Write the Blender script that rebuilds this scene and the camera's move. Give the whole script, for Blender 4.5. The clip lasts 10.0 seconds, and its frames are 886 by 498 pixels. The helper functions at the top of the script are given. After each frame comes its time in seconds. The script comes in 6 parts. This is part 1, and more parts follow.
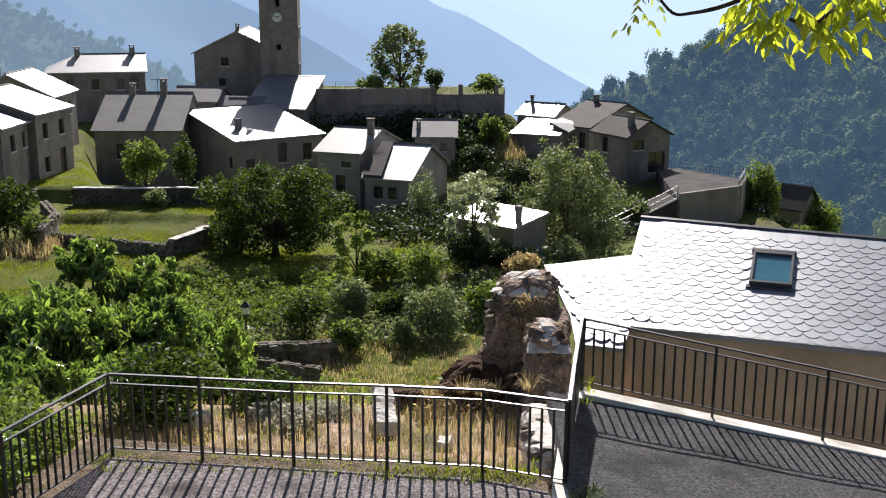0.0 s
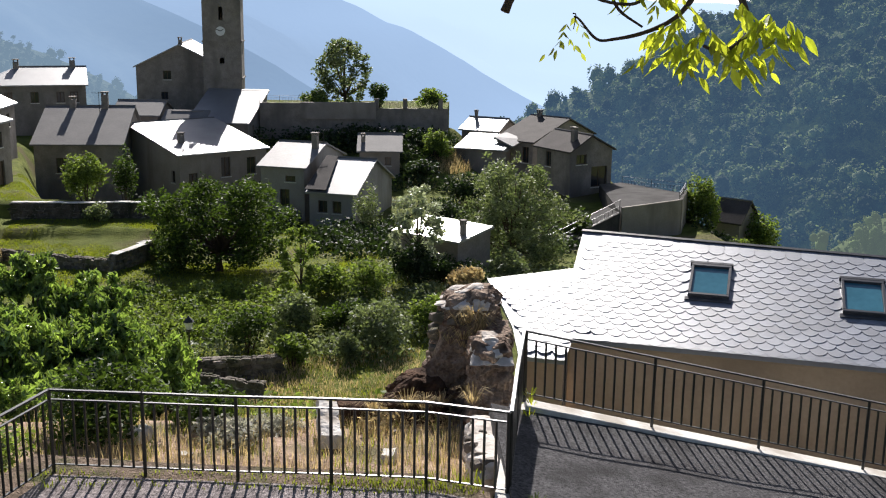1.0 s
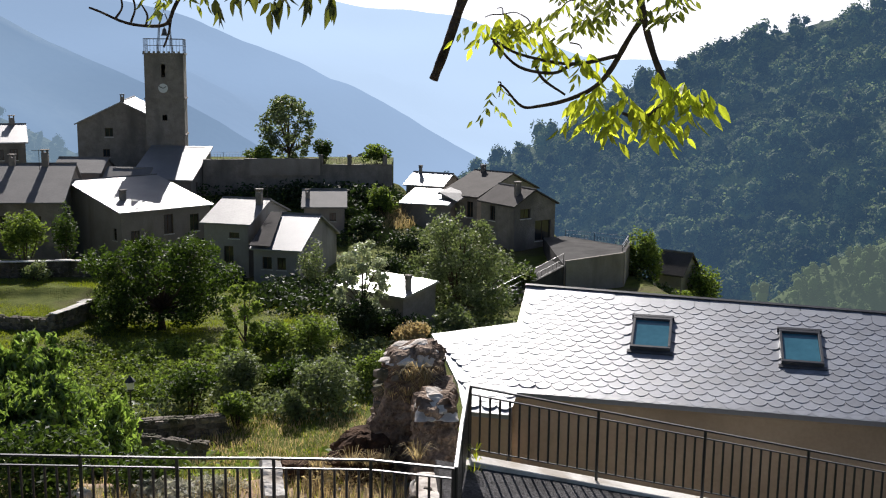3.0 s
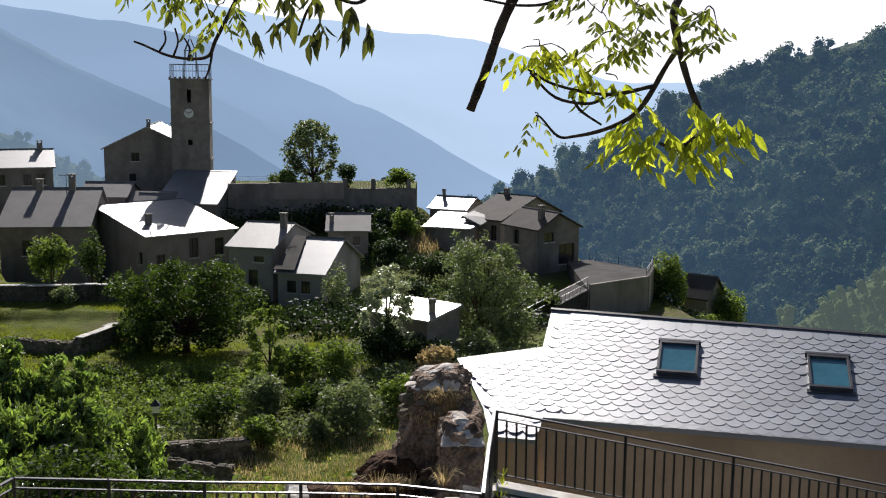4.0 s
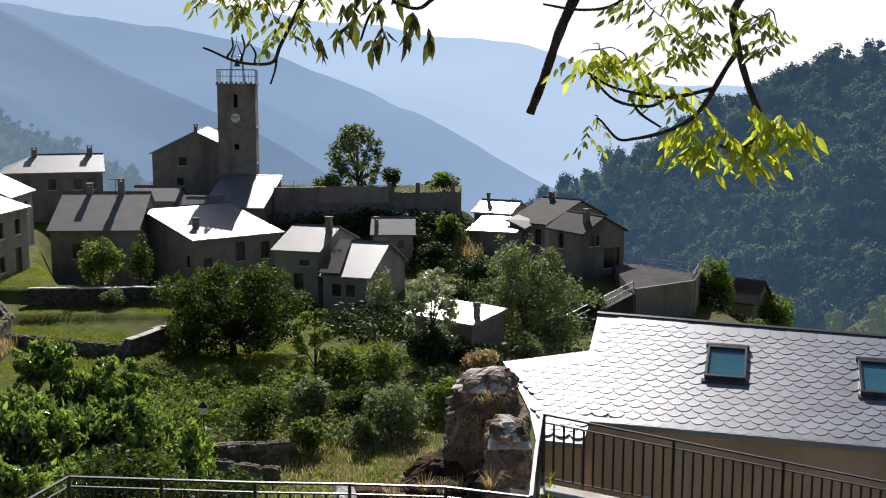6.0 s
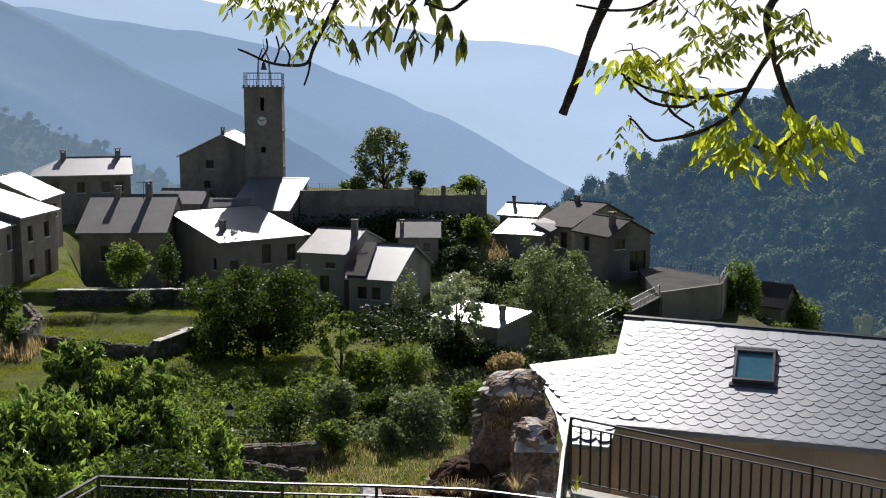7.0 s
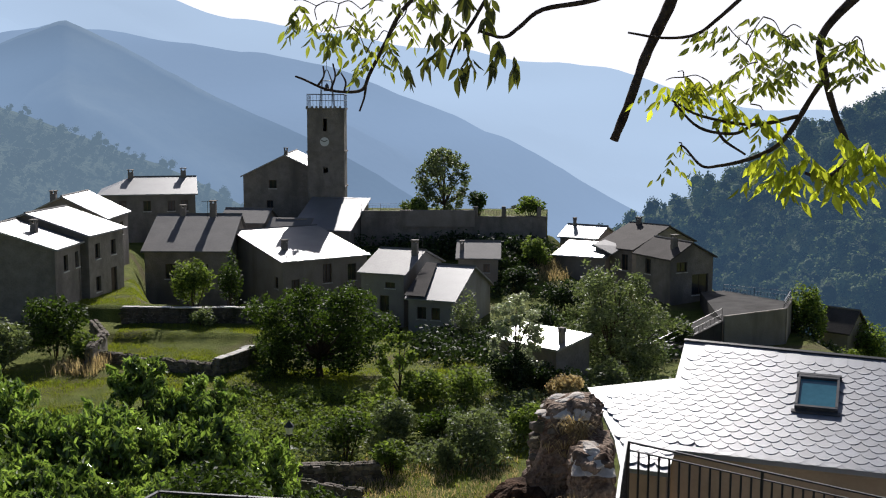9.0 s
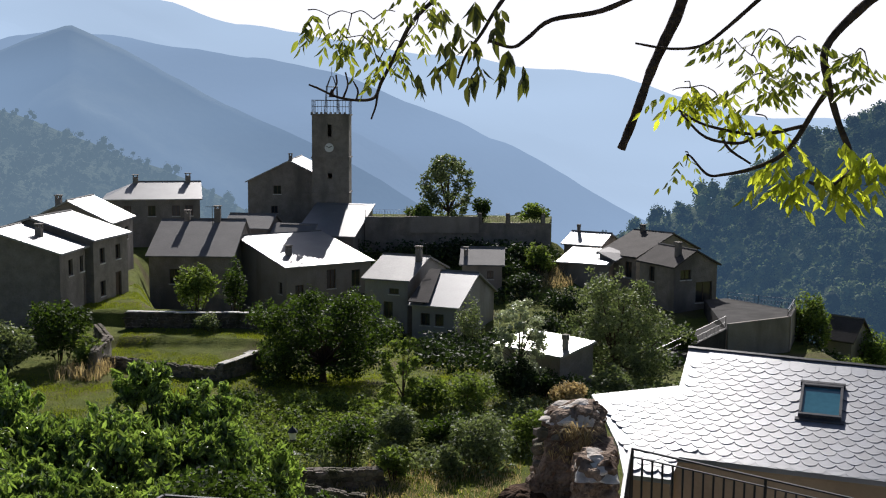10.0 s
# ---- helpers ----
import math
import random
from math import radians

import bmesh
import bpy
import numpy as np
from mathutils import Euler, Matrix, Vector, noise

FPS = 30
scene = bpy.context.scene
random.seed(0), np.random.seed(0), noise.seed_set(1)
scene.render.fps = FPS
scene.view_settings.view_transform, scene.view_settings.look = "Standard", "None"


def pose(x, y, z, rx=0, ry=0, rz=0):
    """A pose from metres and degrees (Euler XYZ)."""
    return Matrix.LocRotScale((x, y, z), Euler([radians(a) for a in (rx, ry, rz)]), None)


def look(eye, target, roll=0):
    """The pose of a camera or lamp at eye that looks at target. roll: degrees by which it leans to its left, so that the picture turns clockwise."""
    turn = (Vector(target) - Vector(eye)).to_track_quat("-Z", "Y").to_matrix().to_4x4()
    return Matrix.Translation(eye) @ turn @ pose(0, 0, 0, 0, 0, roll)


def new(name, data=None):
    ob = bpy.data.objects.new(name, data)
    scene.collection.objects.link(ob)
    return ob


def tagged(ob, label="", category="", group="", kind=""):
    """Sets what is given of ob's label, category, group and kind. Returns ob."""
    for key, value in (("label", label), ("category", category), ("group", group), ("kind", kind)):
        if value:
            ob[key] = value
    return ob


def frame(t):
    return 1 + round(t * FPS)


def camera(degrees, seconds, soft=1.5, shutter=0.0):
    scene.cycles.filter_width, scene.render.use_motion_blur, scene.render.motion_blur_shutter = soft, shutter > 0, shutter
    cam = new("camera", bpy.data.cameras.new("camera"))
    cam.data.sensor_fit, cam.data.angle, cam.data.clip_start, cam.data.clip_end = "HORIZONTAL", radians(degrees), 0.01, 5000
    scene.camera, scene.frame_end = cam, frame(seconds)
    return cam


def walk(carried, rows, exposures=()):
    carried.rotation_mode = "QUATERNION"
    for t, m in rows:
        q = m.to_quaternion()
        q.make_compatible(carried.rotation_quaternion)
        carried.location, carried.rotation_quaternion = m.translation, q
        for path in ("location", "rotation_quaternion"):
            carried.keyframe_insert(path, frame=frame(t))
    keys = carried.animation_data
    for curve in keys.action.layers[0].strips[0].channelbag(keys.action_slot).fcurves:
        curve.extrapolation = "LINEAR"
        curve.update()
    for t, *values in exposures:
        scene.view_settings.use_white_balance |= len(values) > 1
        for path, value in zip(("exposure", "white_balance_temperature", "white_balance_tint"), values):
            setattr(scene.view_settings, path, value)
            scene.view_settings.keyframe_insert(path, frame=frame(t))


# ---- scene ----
cam = camera(44.0, 10.0, soft=1.1)
PATH = [  # seconds, x, y, z, yaw, pitch, roll
    (0, -0.001, 0.297, -0.097, 0.89, -13.61, -0.28),
    (0.5, 0.022, 0.252, -0.072, -0.33, -13.31, -0.43),
    (1, 0.025, 0.129, -0.061, -1.94, -12.85, -0.75),
    (1.5, 0.03, 0.057, -0.05, -3.44, -12.27, -0.86),
    (2, 0.066, 0.086, -0.052, -4.69, -11.49, -0.83),
    (2.5, 0.08, 0.069, -0.039, -5.07, -10.74, -0.78),
    (4, 0.017, 0.022, 0.003, -3.65, -8.75, -0.46),
    (4.5, 0.005, 0.009, 0.004, -3.08, -8.58, -0.43),
    (5, 0.003, -0.001, 0.005, -2.46, -8.58, -0.31),
    (5.5, -0.018, -0.025, 0.005, -1.92, -8.57, -0.23),
    (7, -0.07, -0.048, -0.005, -0.06, -8.41, -0.09),
    (7.5, -0.07, -0.072, 0.002, 0.79, -8.15, -0.05),
    (8, -0.058, -0.048, 0.007, 1.74, -7.87, -0.06),
    (8.5, -0.038, -0.045, 0.007, 2.55, -7.6, -0.03),
    (9, -0.037, -0.098, 0.013, 3.13, -7.33, -0.19),
    (9.5, -0.051, -0.146, 0.016, 3.35, -7.14, -0.31),
    (10, -0.055, -0.168, 0.02, 3.36, -7.0, -0.46),
]
walk(cam, [(t, pose(x, y, z, 90 + p, r, w)) for t, x, y, z, w, p, r in PATH],
     exposures=[(t, e, 6500 - 12 * t, 14) for t, e in ((0.0, 0.63), (1.5, 0.57), (2.7, 0.44), (4.0, 0.22), (5.5, 0.16), (7.5, 0.12), (10.0, 0.04))])

# ---- light ----
SUN_EL, SUN_AZ = 35.0, -1.0          # degrees; azimuth from +y towards +x
world = bpy.data.worlds.new("sky")
world.use_nodes = True
scene.world = world
_nt = world.node_tree
_sky = _nt.nodes.new("ShaderNodeTexSky")
_sky.sky_type, _sky.sun_disc = "NISHITA", False
_sky.sun_elevation, _sky.sun_rotation = radians(SUN_EL), radians(SUN_AZ)
_sky.altitude, _sky.air_density, _sky.dust_density, _sky.ozone_density = 900, 1.0, 1.2, 1.0
_bg = next(n for n in _nt.nodes if n.type == "BACKGROUND")
_bg.inputs["Strength"].default_value = 0.05
_nt.links.new(_sky.outputs[0], _bg.inputs["Color"])
sun_data = bpy.data.lights.new("sun", "SUN")
sun_data.energy, sun_data.angle, sun_data.color = 5.0, radians(0.6), (1.0, 0.965, 0.90)
sun = new("sun", sun_data)
_d = Vector((math.sin(radians(SUN_AZ)) * math.cos(radians(SUN_EL)), math.cos(radians(SUN_AZ)) * math.cos(radians(SUN_EL)), math.sin(radians(SUN_EL))))
sun.matrix_world = look(_d * 200, (0, 0, 0))

# ---- materials ----
def mat(name, c1, c2, scale=2.0, rough=0.85, bump=0.3, fine=8.0, metal=0.0, spec=0.5, leaf=0.0, haze=None, vary=0.0, island=0.0, stain=None, bump_dist=0.02, ior=1.5, tint=(1.6, 1.5, 0.5)):
    """Two-scale noise between two colours, fine relief, optional leaf light, distant haze painted as emission,
    per-object or per-island variation and stains.
    """
    m = bpy.data.materials.new(name)
    m.use_nodes = True
    nt = m.node_tree
    N, L = nt.nodes.new, nt.links.new
    b = next(n for n in nt.nodes if n.type == "BSDF_PRINCIPLED")
    out = next(n for n in nt.nodes if n.type == "OUTPUT_MATERIAL")
    geo = N("ShaderNodeNewGeometry")
    n1, n2 = N("ShaderNodeTexNoise"), N("ShaderNodeTexNoise")
    for nz, s, d in ((n1, scale, 4.0), (n2, scale * fine, 3.0)):
        nz.inputs["Scale"].default_value, nz.inputs["Detail"].default_value = s, d
        L(geo.outputs["Position"], nz.inputs["Vector"])
    add = N("ShaderNodeMath"); add.operation = "MULTIPLY_ADD"
    L(n2.outputs["Fac"], add.inputs[0]); add.inputs[1].default_value = 0.55
    L(n1.outputs["Fac"], add.inputs[2])
    rng = N("ShaderNodeMapRange")
    rng.inputs["From Min"].default_value, rng.inputs["From Max"].default_value = 0.5, 1.05
    L(add.outputs[0], rng.inputs["Value"])
    mix = N("ShaderNodeMix"); mix.data_type = "RGBA"
    mix.inputs[6].default_value, mix.inputs[7].default_value = (*c1, 1), (*c2, 1)
    L(rng.outputs[0], mix.inputs[0])
    col = mix.outputs[2]
    if stain:
        n3 = N("ShaderNodeTexNoise"); n3.inputs["Scale"].default_value, n3.inputs["Detail"].default_value = stain[1], 6.0
        mp = N("ShaderNodeMapping"); mp.inputs["Scale"].default_value = (1, 1, 0.35)
        L(geo.outputs["Position"], mp.inputs["Vector"]); L(mp.outputs[0], n3.inputs["Vector"])
        r3 = N("ShaderNodeMapRange"); r3.inputs["From Min"].default_value, r3.inputs["From Max"].default_value = 0.5, 0.68
        L(n3.outputs["Fac"], r3.inputs["Value"])
        m3 = N("ShaderNodeMix"); m3.data_type = "RGBA"; m3.inputs[7].default_value = (*stain[0], 1)
        L(r3.outputs[0], m3.inputs[0]); L(col, m3.inputs[6]); col = m3.outputs[2]
    if vary or island:
        if vary:
            src = N("ShaderNodeObjectInfo").outputs["Random"]
        else:
            src = geo.outputs["Random Per Island"]
        amt = vary or island
        r4 = N("ShaderNodeMapRange"); r4.inputs["To Min"].default_value, r4.inputs["To Max"].default_value = 1 - amt, 1 + amt
        L(src, r4.inputs["Value"])
        m4 = N("ShaderNodeMix"); m4.data_type, m4.blend_type = "RGBA", "MULTIPLY"; m4.inputs[0].default_value = 1
        L(col, m4.inputs[6]); L(r4.outputs[0], m4.inputs[7]); col = m4.outputs[2]
    L(col, b.inputs["Base Color"])
    b.inputs["Roughness"].default_value, b.inputs["Metallic"].default_value = rough, metal
    b.inputs["Specular IOR Level"].default_value, b.inputs["IOR"].default_value = spec, ior
    if bump:
        bp = N("ShaderNodeBump"); bp.inputs["Strength"].default_value, bp.inputs["Distance"].default_value = bump, bump_dist
        L(n2.outputs["Fac"], bp.inputs["Height"]); L(bp.outputs[0], b.inputs["Normal"])
    top = b.outputs[0]
    if leaf:
        tr = N("ShaderNodeBsdfTranslucent")
        glow = N("ShaderNodeMix"); glow.data_type, glow.blend_type = "RGBA", "MULTIPLY"; glow.inputs[0].default_value = 1
        glow.inputs[7].default_value = (*tint, 1)
        L(col, glow.inputs[6]); L(glow.outputs[2], tr.inputs["Color"])
        ms = N("ShaderNodeMixShader"); ms.inputs[0].default_value = leaf
        L(top, ms.inputs[1]); L(tr.outputs[0], ms.inputs[2]); top = ms.outputs[0]
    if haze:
        # distance haze is painted in as emission, mixed over the surface
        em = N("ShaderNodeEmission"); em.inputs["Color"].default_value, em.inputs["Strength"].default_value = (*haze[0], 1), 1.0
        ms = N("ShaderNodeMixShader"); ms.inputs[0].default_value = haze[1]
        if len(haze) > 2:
            # the painted haze thickens and thins in slanting bands
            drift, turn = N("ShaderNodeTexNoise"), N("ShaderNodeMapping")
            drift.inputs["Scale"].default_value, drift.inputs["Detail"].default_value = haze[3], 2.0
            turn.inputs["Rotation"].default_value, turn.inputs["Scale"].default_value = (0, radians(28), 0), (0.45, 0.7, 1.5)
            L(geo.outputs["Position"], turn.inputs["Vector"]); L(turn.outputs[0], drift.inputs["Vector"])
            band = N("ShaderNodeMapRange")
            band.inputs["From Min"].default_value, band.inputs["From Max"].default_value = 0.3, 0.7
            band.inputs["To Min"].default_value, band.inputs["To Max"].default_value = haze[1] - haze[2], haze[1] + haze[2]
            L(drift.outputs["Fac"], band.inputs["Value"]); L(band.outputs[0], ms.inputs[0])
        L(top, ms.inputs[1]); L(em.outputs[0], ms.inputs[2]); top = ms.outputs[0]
    L(top, out.inputs["Surface"])
    return m


M_GROUND = mat("meadow", (0.065, 0.092, 0.016), (0.195, 0.215, 0.052), 0.9, 0.95, 1.0, 13, spec=0.1, stain=((0.13, 0.115, 0.055), 0.22), bump_dist=0.15)
M_GRASS = mat("grass_blades", (0.115, 0.165, 0.024), (0.245, 0.29, 0.058), 0.4, 0.8, 0, 6, leaf=0.5, island=0.3)
M_DRY = mat("dry_grass", (0.36, 0.29, 0.17), (0.62, 0.52, 0.33), 0.6, 0.9, 0, 6, leaf=0.45, island=0.5, tint=(1.25, 1.15, 0.8))
M_ASPHALT = mat("asphalt", (0.012, 0.0115, 0.013), (0.17, 0.165, 0.17), 20.0, 0.92, 1.0, 4, spec=0.2, stain=((0.036, 0.034, 0.035), 1.0), bump_dist=0.035)
M_PAVING = mat("terrace_paving", (0.045, 0.038, 0.04), (0.56, 0.49, 0.48), 19.0, 0.95, 1.0, 3.5, spec=0.2, stain=((0.12, 0.10, 0.095), 1.3), bump_dist=0.05)
M_CONCRETE = mat("pale_concrete", (0.54, 0.52, 0.48), (0.76, 0.74, 0.69), 1.5, 0.9, 0.35, 12, stain=((0.42, 0.38, 0.325), 1.6))
M_PLASTER_W = mat("white_render", (0.27, 0.248, 0.23), (0.37, 0.348, 0.325), 0.7, 0.9, 0.25, 14, stain=((0.19, 0.168, 0.147), 0.5))
M_PLASTER_B = mat("buff_render", (0.235, 0.205, 0.18), (0.34, 0.30, 0.265), 0.6, 0.9, 0.3, 14, stain=((0.17, 0.145, 0.125), 0.45))
M_PLASTER_O = mat("brown_render", (0.29, 0.215, 0.15), (0.375, 0.29, 0.21), 0.8, 0.9, 0.3, 16, stain=((0.24, 0.182, 0.13), 0.6))
M_STONE = mat("rubble_stone", (0.20, 0.172, 0.15), (0.32, 0.283, 0.25), 1.6, 0.9, 0.8, 5, stain=((0.155, 0.134, 0.118), 0.4), bump_dist=0.06)
M_ROCK = mat("weathered_rock", (0.085, 0.050, 0.034), (0.46, 0.355, 0.275), 2.6, 0.95, 1.0, 6, spec=0.15, stain=((0.068, 0.036, 0.023), 1.1), bump_dist=0.1)
M_STONEPIECE = mat("wall_stone", (0.10, 0.085, 0.07), (0.26, 0.225, 0.19), 3.0, 0.95, 0.8, 6, spec=0.2, vary=0.4, stain=((0.055, 0.06, 0.03), 0.9), bump_dist=0.04)
M_SLATE = mat("slate", (0.085, 0.102, 0.142), (0.155, 0.178, 0.23), 1.2, 0.45, 0.25, 10, ior=2.3, island=0.25, bump_dist=0.006)
M_SLATE_PIECE = mat("slate_piece", (0.085, 0.102, 0.142), (0.155, 0.178, 0.23), 1.2, 0.45, 0.25, 10, ior=2.3, vary=0.25, bump_dist=0.006)
M_SLATE_FAR = mat("slate_roofing", (0.11, 0.11, 0.12), (0.19, 0.19, 0.195), 0.6, 0.48, 0.3, 12, ior=2.6, bump_dist=0.01)
M_SLATE_DULL = mat("dull_slate_roofing", (0.14, 0.13, 0.13), (0.21, 0.20, 0.19), 0.6, 0.75, 0.4, 10, bump_dist=0.02)
M_IRON = mat("black_painted_iron", (0.008, 0.009, 0.009), (0.018, 0.02, 0.019), 6, 0.36, 0.1, 8, spec=0.6)
M_FRAME = mat("dark_frame", (0.045, 0.045, 0.05), (0.08, 0.08, 0.085), 5, 0.3, 0.05, 6)
M_DARKWOOD = mat("dark_wood", (0.05, 0.032, 0.02), (0.11, 0.07, 0.045), 3, 0.75, 0.3, 6)
M_BARK = mat("bark", (0.045, 0.030, 0.024), (0.14, 0.10, 0.08), 14, 0.95, 1.0, 4, spec=0.15, bump_dist=0.02)
M_LEAF_D = mat("walnut_leaves", (0.024, 0.044, 0.012), (0.074, 0.112, 0.029), 0.5, 0.6, 0, 6, spec=0.25, leaf=0.42, island=0.55, tint=(1.5, 1.6, 0.6))
M_LEAF_M = mat("garden_leaves", (0.078, 0.12, 0.034), (0.20, 0.255, 0.08), 0.5, 0.6, 0, 6, spec=0.25, leaf=0.5, island=0.55, tint=(1.45, 1.5, 0.65))
M_LEAF_S = mat("silvery_leaves", (0.085, 0.118, 0.055), (0.215, 0.25, 0.14), 0.5, 0.55, 0, 6, spec=0.4, leaf=0.42, island=0.5, tint=(1.35, 1.4, 0.75))
M_LEAF_N = mat("near_leaves", (0.082, 0.136, 0.040), (0.275, 0.355, 0.12), 0.9, 0.25, 0, 6, spec=0.9, leaf=0.45, island=0.65, tint=(1.4, 1.5, 0.65))
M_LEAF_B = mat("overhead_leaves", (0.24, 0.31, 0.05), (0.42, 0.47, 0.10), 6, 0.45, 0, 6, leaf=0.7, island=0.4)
# darker copy of the overhead leaves, with shade put into the colour
M_LEAF_BD = mat("shade_tinted_overhead_leaves", (0.13, 0.17, 0.045), (0.25, 0.29, 0.09), 6, 0.5, 0, 6, leaf=0.55, island=0.45)
M_WHITE = mat("white_paint", (0.74, 0.74, 0.72), (0.82, 0.82, 0.80), 3, 0.6, 0.05, 6)
M_GLASS_DARK = mat("window_glass", (0.02, 0.025, 0.03), (0.03, 0.035, 0.04), 1, 0.06, 0, 4, spec=0.6)
# the sky's reflection is put into the blue of the panes
M_BLUEGLASS = mat("skylight_glass_sky_tint", (0.04, 0.15, 0.21), (0.06, 0.20, 0.27), 2, 0.06, 0, 4, spec=0.7)
# dark-to-pale patches paint lit and shaded crowns; the dark blue haze glows
M_HILL = mat("slope_painted_lit_clumps", (0.009, 0.019, 0.010), (0.24, 0.28, 0.15), 0.05, 0.95, 1.0, 11, spec=0.1, leaf=0.3, haze=((0.085, 0.165, 0.28), 0.29, 0.05, 0.006), island=0.6, tint=(1.2, 1.3, 0.8), bump_dist=1.6)
M_HILL_L = mat("wooded_slope_haze_glow", (0.02, 0.035, 0.02), (0.075, 0.095, 0.05), 0.05, 0.95, 1.0, 9, spec=0.1, haze=((0.215, 0.325, 0.43), 0.55, 0.05, 0.006), island=0.35, bump_dist=1.2)
M_HILL_N = mat("sunny_slope_haze_glow", (0.05, 0.08, 0.02), (0.12, 0.16, 0.05), 0.05, 0.95, 0.5, 9, spec=0.1, haze=((0.22, 0.30, 0.30), 0.25), island=0.4, bump_dist=0.8)
M_RIDGE = mat("ridge_haze_glow", (0.02, 0.04, 0.035), (0.14, 0.16, 0.13), 0.010, 0.95, 0, 7, spec=0.1, haze=((0.335, 0.485, 0.70), 0.72, 0.09, 0.0028))
# the spur's shade is put into a darker haze glow
M_SPUR = mat("shaded_spur_haze_glow", (0.02, 0.04, 0.035), (0.11, 0.13, 0.10), 0.014, 0.95, 0, 7, spec=0.1, haze=((0.255, 0.385, 0.565), 0.70, 0.10, 0.0032))
M_FAR = mat("far_ridge_haze_glow", (0.03, 0.05, 0.06), (0.20, 0.21, 0.20), 0.003, 0.95, 0, 6, spec=0.1, haze=((0.515, 0.685, 0.895), 0.84, 0.09, 0.0015))
M_RAMP = mat("grey_concrete", (0.042, 0.04, 0.04), (0.085, 0.081, 0.077), 0.8, 0.95, 0.4, 10, spec=0.15, stain=((0.035, 0.033, 0.031), 0.5))
# even white glow for the added sheet that stands in for bright sky
M_SKY_GLOW = mat("haze_glow_sheet", (0.8, 0.8, 0.8), (0.8, 0.8, 0.8), 0.001, 1.0, 0, 2, spec=0.0, haze=((1.0, 1.02, 1.06), 0.97))
M_EARTH = mat("dry_earth", (0.23, 0.155, 0.11), (0.54, 0.40, 0.30), 2.2, 0.95, 0.9, 8, spec=0.15, stain=((0.15, 0.13, 0.07), 0.8), bump_dist=0.05)
M_EDGE = mat("verge_dirt", (0.085, 0.062, 0.044), (0.29, 0.22, 0.165), 6.0, 0.95, 1.0, 5, spec=0.1, stain=((0.08, 0.085, 0.035), 1.8), bump_dist=0.06)
M_SOIL = mat("brown_soil", (0.042, 0.025, 0.017), (0.15, 0.088, 0.056), 3.0, 0.95, 1.0, 6, spec=0.1, stain=((0.03, 0.018, 0.013), 1.2), bump_dist=0.06)
M_PALESTONE = mat("pale_stone", (0.58, 0.54, 0.48), (0.82, 0.79, 0.74), 2.5, 0.95, 0.8, 6, spec=0.15, stain=((0.36, 0.29, 0.22), 1.6), bump_dist=0.04)
M_LEAF_W = mat("whitish_leaves", (0.24, 0.27, 0.18), (0.46, 0.49, 0.37), 0.5, 0.4, 0, 6, spec=0.6, leaf=0.4, island=0.45, tint=(1.25, 1.3, 0.85))
M_SLATE_MID = mat("weathered_slate_roofing", (0.16, 0.15, 0.15), (0.26, 0.25, 0.24), 0.6, 0.62, 0.4, 10, ior=1.8, bump_dist=0.02)
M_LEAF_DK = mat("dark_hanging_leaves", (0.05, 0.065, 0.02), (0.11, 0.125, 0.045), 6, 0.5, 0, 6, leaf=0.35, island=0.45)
# plaster of the wall stub; on the caps it paints sunlit tops
M_LIME_AND_SUN = mat("lime_plaster_and_sunlit_top", (0.50, 0.44, 0.38), (0.82, 0.77, 0.71), 2.6, 0.95, 0.6, 6, spec=0.15, stain=((0.26, 0.19, 0.14), 1.4), bump_dist=0.04)
M_SLATE_DARK = mat("dark_slate_roofing", (0.055, 0.047, 0.044), (0.10, 0.088, 0.082), 0.8, 0.85, 0.5, 10, spec=0.25, bump_dist=0.03)
M_PALE = mat("dried_pale_leaves", (0.30, 0.30, 0.25), (0.55, 0.53, 0.45), 2, 0.8, 0, 6, leaf=0.3, island=0.5, tint=(1.1, 1.1, 0.9))
# ivy, and leaves whose colour is darkened to stand in for deep shade
M_IVY_SHADE = mat("ivy_and_shade_dark_leaves", (0.016, 0.030, 0.012), (0.045, 0.07, 0.025), 0.5, 0.6, 0, 6, spec=0.25, leaf=0.3, island=0.5, tint=(1.4, 1.5, 0.7))

# ---- building tools ----
def mesh_ob(name, bm, material, parent=None, label="", smooth=False):
    me = bpy.data.meshes.new(name)
    bm.normal_update()
    bm.to_mesh(me)
    bm.free()
    me.materials.append(material)
    if smooth:
        me.polygons.foreach_set("use_smooth", [True] * len(me.polygons))
    ob = new(name, me)
    if parent:
        ob.parent = parent
    if label:
        ob["label"] = label
    return ob


def part(name, bm, material, parent, label="", smooth=False):
    return mesh_ob(name, bm, material, parent, label, smooth)


def raw(name, verts, faces, material, parent=None, smooth=False):
    me = bpy.data.meshes.new(name)
    me.from_pydata(verts, [], faces)
    me.materials.append(material)
    if smooth:
        me.polygons.foreach_set("use_smooth", [True] * len(me.polygons))
    me.update()
    ob = new(name, me)
    if parent:
        ob.parent = parent
    return ob


def thing(name, label, category, group="", at=None, kind=""):
    ob = new(name)
    ob.empty_display_size = 0.2
    if at is not None:
        ob.matrix_basis = at if isinstance(at, Matrix) else Matrix.Translation(at)
    return tagged(ob, label, category, group, kind)


